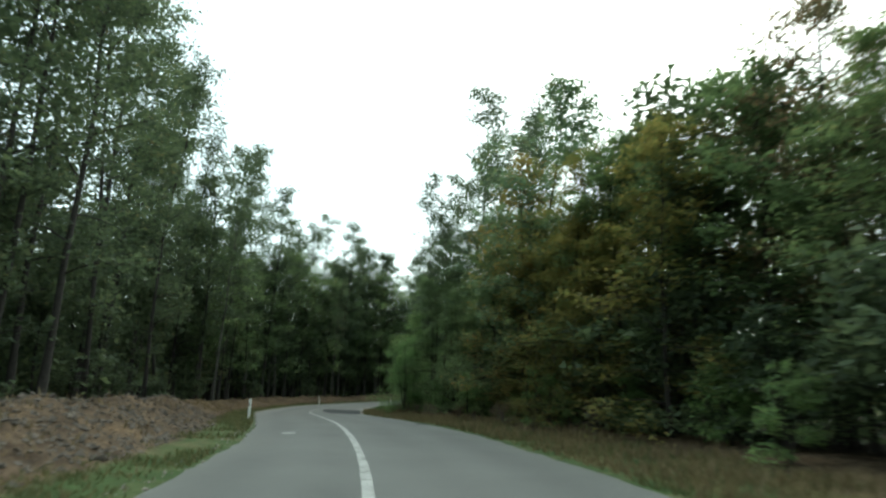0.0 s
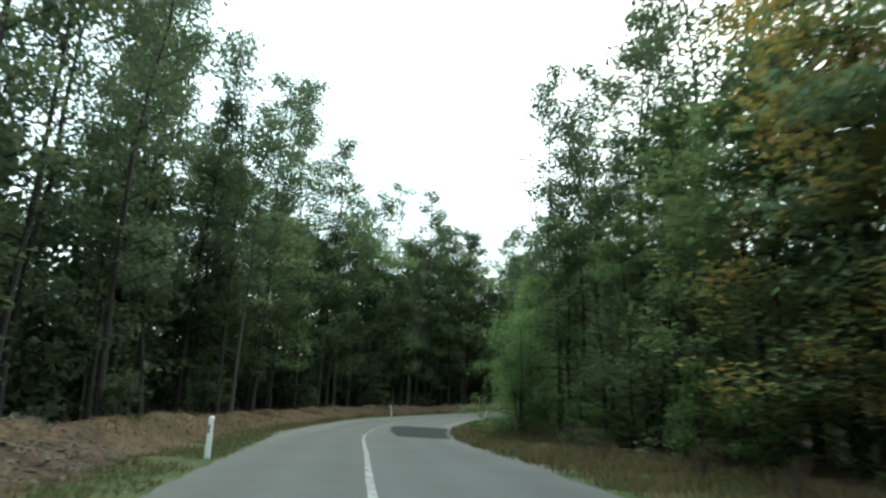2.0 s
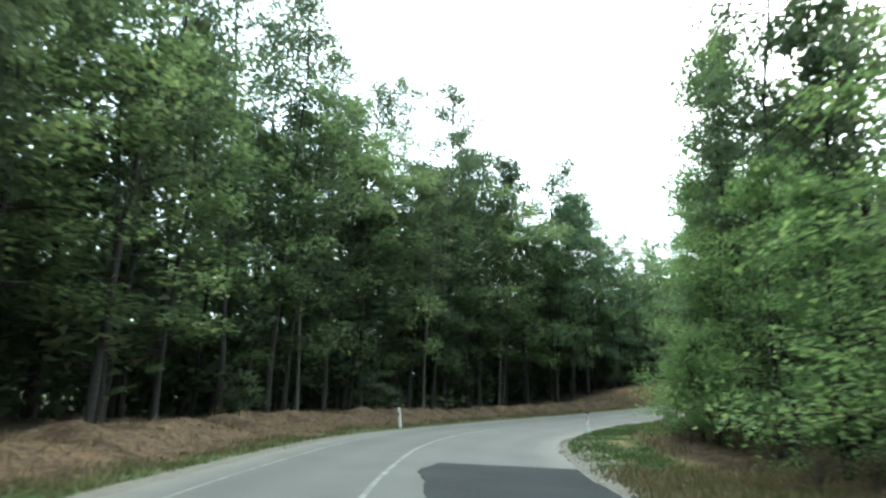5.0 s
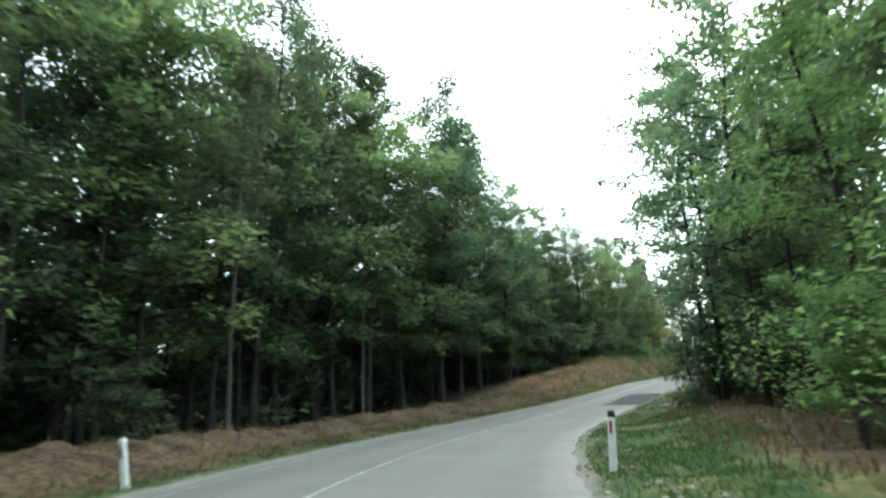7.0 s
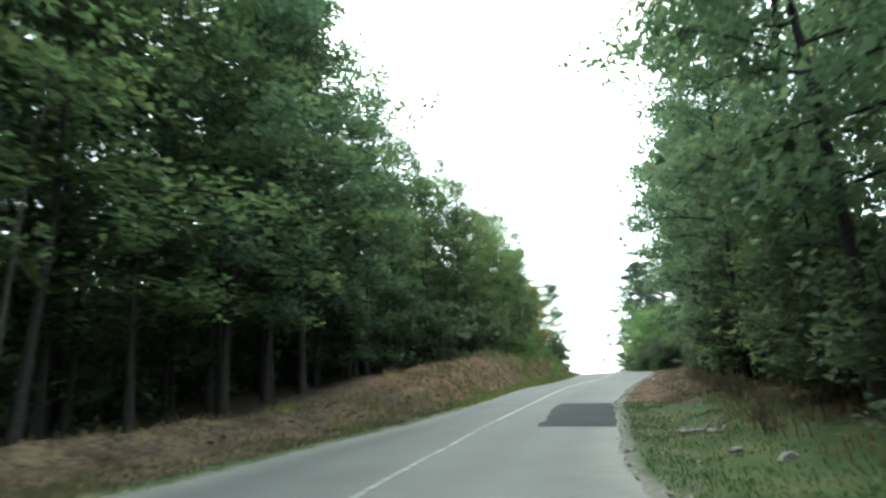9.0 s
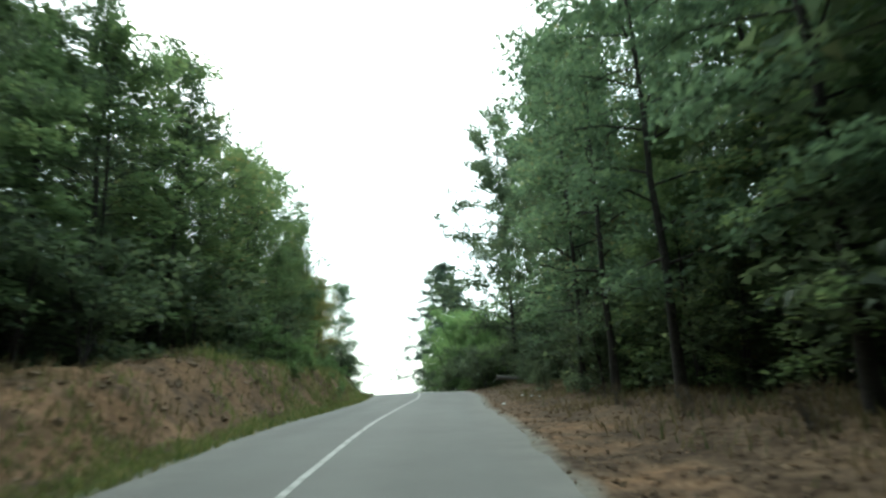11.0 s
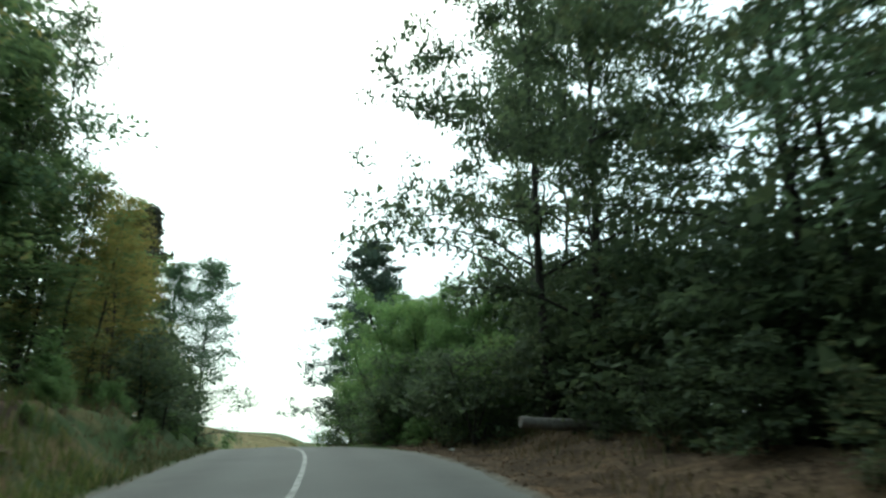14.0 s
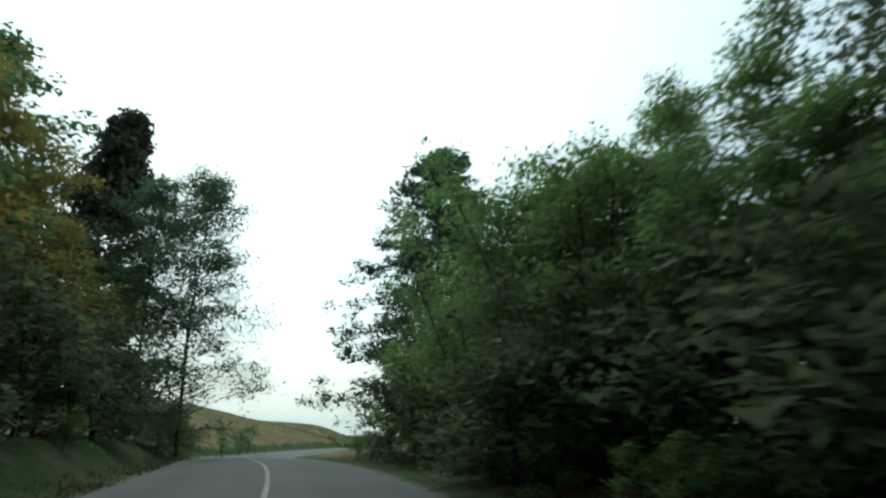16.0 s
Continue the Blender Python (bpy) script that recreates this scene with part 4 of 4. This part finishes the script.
# ---- roadside delineator posts ----
def marker_post(x, y, turn, lean=(0.0, 0.0), red=True, black=True):
    s, d = near(x, y)
    top = new("marker_post")
    part("post_body", block(0, 0, -0.25, 0.135, 0.1, 1.11, 0.86, 0.018), POST_WHITE, top)
    cap = block(0, 0, 0.861, 0.119, 0.09, 0.12, 0.95, 0.014)
    for v in cap.verts:
        if v.co.z > 0.92:
            v.co.z += v.co.y * 0.4
    part("cap", cap, POST_BLACK if black else POST_WHITE, top, "black slanted cap" if black else "white slanted cap")
    part("reflector", block(-0.018, -0.0535, 0.6, 0.045, 0.012, 0.2, 1, 0.004), POST_RED if red else POST_BLACK, top, "upright red reflector" if red else "dark upright reflector")
    top.matrix_basis = pose(x, y, float(height(s, d)), lean[0], lean[1], turn)
    return tagged(top, "white plastic roadside marker post with " + ("black cap and red reflector" if black else "plain white cap and dark reflector"), "marker post", group="marker posts")


marker_post(-11.35, 36.5, 15, (0, 1.0), False, False)
marker_post(-21.0, 79.5, -5, (0, -7.0), False, False)
marker_post(-11.72, 77.15, -8, (0, 3.0))
marker_post(42.71, 186.54, -15)


# ---- fallen log ----
def fallen_log(a, b, r):
    rng_ = np.random.default_rng(3)
    top = new("fallen_log")
    a, b = np.array(a), np.array(b)
    q = np.linspace(0, 1, 10)[:, None]
    pts = a + (b - a) * q + rng_.normal(0, 0.02, (10, 3))
    v, f = tube(pts, r * (1 - 0.3 * q[:, 0]) * rng_.uniform(0.92, 1.08, 10), 12)
    mesh_object("stem", v - a, f, LOG_WOOD, top, True)
    v, f = tube([pts[0] + (b - a) * 0.002, pts[0] - (b - a) * 0.004, pts[0] - (b - a) * 0.005], [r * 0.97, r * 0.9, 0.01], 12)
    tagged(mesh_object("cut_end", v - a, f, LOG_WOOD, top), "pale sawn end")
    for k, out in ((0.33, 1.0), (0.6, -1.0)):
        p = a + (b - a) * k
        low = p + np.array([0.25 * out, 0.15 * out, -(p[2] - float(height(*near(p[0], p[1])))) - 0.05])
        v, f = tube([p, (p + low) / 2 + (0.04, 0, 0.05), low], [0.07, 0.055, 0.04], 7)
        mesh_object("branch_stub", v - a, f, LOG_WOOD, top, True)
    top.matrix_basis = pose(*map(float, a))
    return tagged(top, "long grey weathered fallen log propped on broken branch stubs", "log")


def dead_branch(s, d, turn, long, seed, mat, words):
    """A crooked broken branch with forks, lying on the ground."""
    rng_ = np.random.default_rng(seed)
    top = new("dead_branch")
    q = np.linspace(0, 1, 7)[:, None]
    spine = np.c_[q * long, np.cumsum(rng_.normal(0, 0.05 * long, (7, 1)), axis=0), 0.06 + 0.1 * long * np.sin(q * 3.0) * 0.6]
    mesh_object("stem", *tube(spine, 0.05 * (1.1 - 0.8 * q[:, 0]) * long ** 0.5, 7), mat, top, True)
    for k in range(5):
        a_ = spine[1 + k]
        b_ = a_ + np.array([rng_.uniform(0.1, 0.35), rng_.choice([-1, 1]) * rng_.uniform(0.15, 0.4), rng_.uniform(-0.02, 0.3)]) * long
        m_ = (a_ + b_) / 2 + rng_.normal(0, 0.03 * long, 3)
        v, f = tube([a_, m_, b_], [0.022 * long ** 0.5, 0.015, 0.006], 5)
        mesh_object("twig", v, f, mat, top, True)
    x, y = spot(s, d)
    top.matrix_basis = pose(float(x), float(y), float(height(s, d)), 0, 0, turn)
    return tagged(top, words, "branch", group="dead branches")


PALE_WORDS, DARK_WORDS = "bleached broken branch lying in the verge grass", "dark broken branch lying on the dirt bank"
for s, d, turn, long, seed, mat, words in (
        (102.0, 5.0, -25, 1.0, 1, BLEACHED, PALE_WORDS), (101.4, 5.5, -50, 0.6, 2, BLEACHED, PALE_WORDS), (110.2, 4.2, 20, 0.5, 3, BLEACHED, PALE_WORDS),
        (111.2, 5.6, 60, 1.0, 4, BARK, DARK_WORDS), (110.4, 6.2, 10, 0.9, 5, BARK, DARK_WORDS), (107.6, 6.8, 80, 1.0, 6, BARK, DARK_WORDS)):
    dead_branch(s, d, turn, long, seed, mat, words)
_a, _b = near(25.5, 144.0), near(30.2, 141.8)
fallen_log((25.5, 144.0, float(height(*_a)) + 0.85), (30.2, 141.8, float(height(*_b)) + 0.07), 0.18)

# ---- far woods closing the view ----


def far_woods(name, s0, s1, d0, d1, high, count, seed, size=0.55, label="dense dark green foliage of the far forest"):
    rng_ = np.random.default_rng(seed)
    s, d = rng_.uniform(s0, s1, 400), rng_.uniform(d0, d1, 400)
    x, y = spot(s, d)
    h = high * (0.75 + 0.5 * (rough(s, d * 0, 7.0, seed) + 0.5))
    c = np.stack([np.repeat(x, 5), np.repeat(y, 5), np.repeat(height(s, d), 5) + rng_.uniform(0.0, 1, 2000) * np.repeat(h, 5)], 1)
    v, f = leaves(rng_, c, 1.1, count * 2, size, 0.4, 0.8)
    ob = mesh_object(name, v, f, LEAF_DARK)
    return tagged(ob, label, "forest", kind="stuff")


THICKET = "tangled dark green thicket low between the forest trunks"
far_woods("thicket", 10, 95, -25, -16, 9, 20000, 4, 0.5, THICKET)
far_woods("thicket", 95, 185, -22, -13.5, 9, 20000, 5, 0.42, THICKET)
far_woods("thicket", 8, 56, 14, 19, 8, 8000, 7, 0.42, THICKET)
far_woods("thicket", 146, 192, 10.0, 14, 6.5, 17000, 8, 0.34, THICKET)
far_woods("thicket", 120, 141, 12.0, 17.0, 6.5, 5500, 10, 0.42, THICKET)
far_woods("thicket", 56, 165, 13, 21, 4.5, 9000, 6, 0.42, THICKET)
far_woods("thicket", 14, 150, -25, -17, 4.5, 19000, 9, 0.58, THICKET)
far_woods("far_woods", -20, 60, -40, -31, 14, 11000, 1)
far_woods("far_woods", 60, 190, -40, -31, 12, 14000, 2)
far_woods("far_woods", -10, 190, 27, 36, 9, 14000, 3)


# ---- grass, fallen leaves, stones and clods ----
def scatter(rng_, count, s0, s1, side, u0, u1, power=1.0):
    """Places beside the road: along it, and out from its edge."""
    s = rng_.uniform(s0, s1, count)
    u = u0 + (u1 - u0) * rng_.uniform(0, 1, count) ** power
    d = np.where(side < 0, -(LEFT_W(s) + u), RIGHT_W(s) + u)
    x, y = spot(s, d)
    return s, d, x, y, height(s, d)


def blades(name, seed, count, s0, s1, side, u0, u1, tall, mat, label, power=1.0, patchy=0.0, width=0.015):
    rng_ = np.random.default_rng(seed)
    s, d, x, y, z = scatter(rng_, count, s0, s1, side, u0, u1, power)
    keep = rough(x, y, 1.6, seed) + 0.5 * rng_.uniform(-0.3, 0.3, count) > patchy
    x, y, z = x[keep], y[keep], z[keep]
    n = len(x)
    h = tall * rng_.uniform(0.45, 1.25, n) * (1 + 0.9 * rough(x, y, 2.5, seed + 4))
    a = rng_.uniform(0, 6.28, n)
    side_v = np.stack([np.cos(a), np.sin(a), 0 * a], 1) * width * rng_.uniform(0.7, 1.5, n)[:, None]
    bend = rng_.normal(0, 0.38, (n, 2)) * h[:, None]
    p = np.stack([x, y, z - 0.02], 1)
    m = p + np.c_[bend * 0.35, h * 0.6]
    t = p + np.c_[bend, h]
    v = np.stack([p - side_v, p + side_v, m + side_v * 0.7, m - side_v * 0.7, t], 1).reshape(-1, 3)
    k = np.arange(n)[:, None] * 5
    f = [list(q) for q in (k + np.array([0, 1, 2, 3])).tolist()] + [list(q) for q in (k + np.array([3, 2, 4])).tolist()]
    return tagged(mesh_object(name, v, f, mat), label, "grass", kind="stuff")


blades("verge_grass", 201, 15000, -2, 48, -1, 0.15, 1.9, 0.13, GRASS, "short green and yellow grass along the verge")
blades("verge_grass", 202, 14000, 48, 120, -1, 0.5, 1.9, 0.14, GRASS, "short green and yellow grass along the verge", patchy=-0.05)
blades("verge_grass", 217, 4500, 148, 200, -1, 0.1, 1.1, 0.2, GRASS, "short green and yellow grass along the verge")
blades("verge_grass", 203, 6000, 112, 150, -1, 0.1, 1.0, 0.2, WEED, "tall green grass and weeds on the bank", patchy=-0.1)
blades("verge_grass", 204, 22000, 4, 62, 1, 0.15, 3.4, 0.17, GRASS, "yellow-green grass along the verge")
blades("verge_grass", 205, 13000, 60, 79, 1, 0.3, 2.6, 0.1, LUSH, "green grass on the inside of the bend", width=0.01)
blades("verge_grass", 218, 26000, 79, 112, 1, 0.3, 3.9, 0.1, LUSH, "green grass on the inside of the bend", width=0.01)
blades("dry_grass", 206, 17000, 4, 62, 1, 0.25, 3.6, 0.3, DRY, "dry straw-coloured grass below the bushes", patchy=-0.02)
blades("dry_grass", 207, 4500, 40, 116, -1, 1.2, 5.0, 0.24, DRY, "dry straw-coloured grass on the earth bank", patchy=0.02)
blades("dry_grass", 208, 8000, 58, 116, 1, 2.5, 6.5, 0.26, DRY, "dry grass and stalks under the trees", patchy=0.0)
blades("weeds", 209, 9000, 126, 153, -1, 0.5, 5.0, 0.42, WEED, "tufts of green weeds on the eroded bank", patchy=0.13, width=0.018)
blades("tall_dry_grass", 210, 8000, 114, 165, -1, 0.6, 5.0, 0.32, DRY, "tall straw-coloured grass on the cut bank", patchy=0.05)
blades("yellow_grass", 211, 8500, 128, 153, -1, 0.3, 5.0, 0.3, WEED, "yellow-green grass on the cut bank", patchy=0.06, width=0.018)
blades("shoulder_grass", 212, 9000, 110, 166, 1, 1.3, 5.5, 0.26, DRY, "sparse dry grass at the back of the dirt shoulder", power=0.7, patchy=0.04)
blades("shoulder_weeds", 213, 4000, 110, 166, 1, 1.8, 5.5, 0.3, GRASS, "green weeds at the back of the dirt shoulder", power=0.7, patchy=0.1)
blades("bank_weeds", 216, 8000, 104, 130, -1, 0.6, 4.5, 0.28, WEED, "clumps of green weeds on the eroded bank", patchy=0.2)
blades("bank_grass", 214, 5000, 0, 46, -1, 2.2, 6.5, 0.2, DRY, "dry yellow grass tufts on the rubble bank", patchy=0.12)
blades("bank_grass", 215, 6000, 44, 112, -1, 1.4, 6.0, 0.2, DRY, "dry orange-straw grass tufts on the low bank", patchy=0.07)


def litter_leaves(name, seed, count, s0, s1, side, u0, u1):
    rng_ = np.random.default_rng(seed)
    s, d, x, y, z = scatter(rng_, count, s0, s1, side, u0, u1)
    v, f = leaves(rng_, np.stack([x, y, z + 0.03], 1), 0.02, count, 0.095, 0.8, 0.75)
    return tagged(mesh_object(name, v, f, FALLEN), "brown fallen leaves covering the ground", "leaf litter", kind="stuff")


litter_leaves("leaf_litter", 301, 8000, 0, 160, -1, 1.5, 8)
litter_leaves("leaf_litter", 302, 14000, 100, 166, 1, 0.3, 6)
litter_leaves("leaf_litter", 303, 4000, 10, 100, 1, 2.5, 7)


def lumps(name, seed, count, s0, s1, side, u0, u1, small, large, mat, label, category):
    """Loose uneven stones or clods, half sunk."""
    rng_ = np.random.default_rng(seed)
    s, d, x, y, z = scatter(rng_, count, s0, s1, side, u0, u1)
    base = np.array([(1, 0, 0), (-1, 0, 0), (0, 1, 0), (0, -1, 0), (0, 0, 1), (0, 0, -1)], float)
    tri = np.array([(0, 2, 4), (2, 1, 4), (1, 3, 4), (3, 0, 4), (2, 0, 5), (1, 2, 5), (3, 1, 5), (0, 3, 5)])
    r = small + (large - small) * rng_.uniform(0, 1, count) ** 3
    v = base[None] * r[:, None, None] * rng_.uniform(0.55, 1.35, (count, 6, 1)) * np.array([1, 1, 0.7]) + rng_.normal(0, 0.25, (count, 6, 3)) * r[:, None, None]
    v = v + np.stack([x, y, z + r * 0.15], 1)[:, None]
    f = (np.arange(count)[:, None, None] * 6 + tri).reshape(-1, 3)
    return tagged(mesh_object(name, v.reshape(-1, 3), f, mat), label, category, kind="stuff")


lumps("rubble", 401, 6500, -2, 36, -1, 1.6, 5.4, 0.022, 0.1, RUBBLE, "loose stones on the bulldozed earth bank", "rubble")
lumps("clods", 402, 4500, -2, 110, -1, 1.8, 6.2, 0.015, 0.065, CLOD, "brown clods of earth along the bank", "earth clods")
lumps("clods", 403, 1500, 100, 150, -1, 0.6, 4.0, 0.02, 0.14, CLOD, "brown clods of earth on the cut bank", "earth clods")
lumps("gravel", 404, 2000, 50, 112, 1, -0.1, 1.2, 0.012, 0.07, STONE, "pale gravel along the broken road edge", "gravel")
lumps("gravel", 405, 1500, -2, 110, -1, -0.1, 0.5, 0.01, 0.05, STONE, "pale gravel along the broken road edge", "gravel")
lumps("gravel", 406, 1200, 110, 165, 1, 0.0, 3.0, 0.012, 0.06, CLOD, "small clods on the dirt shoulder", "gravel")


# ---- litter, boulders and marks ----
def crumpled(s, d, size, seed):
    """A crushed scrap of white plastic."""
    rng_ = np.random.default_rng(seed)
    bm = bmesh.new()
    bmesh.ops.create_icosphere(bm, subdivisions=2, radius=size)
    for v in bm.verts:
        v.co = Vector((v.co.x * 1.3, v.co.y * 0.8, v.co.z * 0.45)) * float(rng_.uniform(0.6, 1.25))
    x, y = spot(s, d)
    top = part("litter", bm, LITTER_WHITE, None)
    top.matrix_basis = pose(float(x), float(y), float(height(s, d)) + size * 0.3, 0, 0, seed * 50)
    return tagged(top, "crumpled white plastic scrap lying on the dirt shoulder", "litter", group="litter")


for k, (s, d, size) in enumerate(((141.5, 5.8, 0.13), (139.0, 6.0, 0.11), (138.4, 6.3, 0.08), (134.2, 4.3, 0.1), (142.6, 6.8, 0.12), (160.5, 5.2, 0.1))):
    crumpled(s, d, size, k + 2)


def boulder(s, d, size, seed):
    rng_ = np.random.default_rng(seed)
    bm = bmesh.new()
    bmesh.ops.create_icosphere(bm, subdivisions=3, radius=size)
    for v in bm.verts:
        n_ = noise.noise(v.co / size * 1.3 + Vector((seed, 0, 0)))
        v.co = Vector((v.co.x * 1.3, v.co.y, v.co.z * 0.75)) * (1 + 0.45 * n_)
    x, y = spot(s, d)
    top = part("boulder", bm, STONE, None)
    top.matrix_basis = pose(float(x), float(y), float(height(s, d)) + size * 0.05, 0, 0, seed * 70)
    return tagged(top, "pale rounded field stone half sunk in grass", "stone", group="roadside stones")


for k, (s, d, size) in enumerate(((103.1, 5.1, 0.13), (99.0, 5.7, 0.11), (96.9, 6.0, 0.13), (66.5, 4.9, 0.08), (64.0, 5.2, 0.1), (62.5, 5.0, 0.07))):
    boulder(s, d, size, k + 1)

mark = ribbon("paint_mark", np.arange(20.2, 21.4, 0.2), lambda s: -2.0 + 0 * s, lambda s: -1.62 + 0 * s, 0.006, PAINT_OLD, 3, None, 0.004, 0.1)
tagged(mark, "small splash of white paint on the asphalt", "road marking", kind="structure")
gash = ribbon("pothole_repair", np.arange(28.0, 29.0, 0.2), lambda s: 3.7 + 0 * s, lambda s: 4.2 + 0 * s, 0.006, PATCH, 3, None, 0.004, 0.3)
tagged(gash, "small dark repaired hole in the road edge", "asphalt patch", kind="structure")
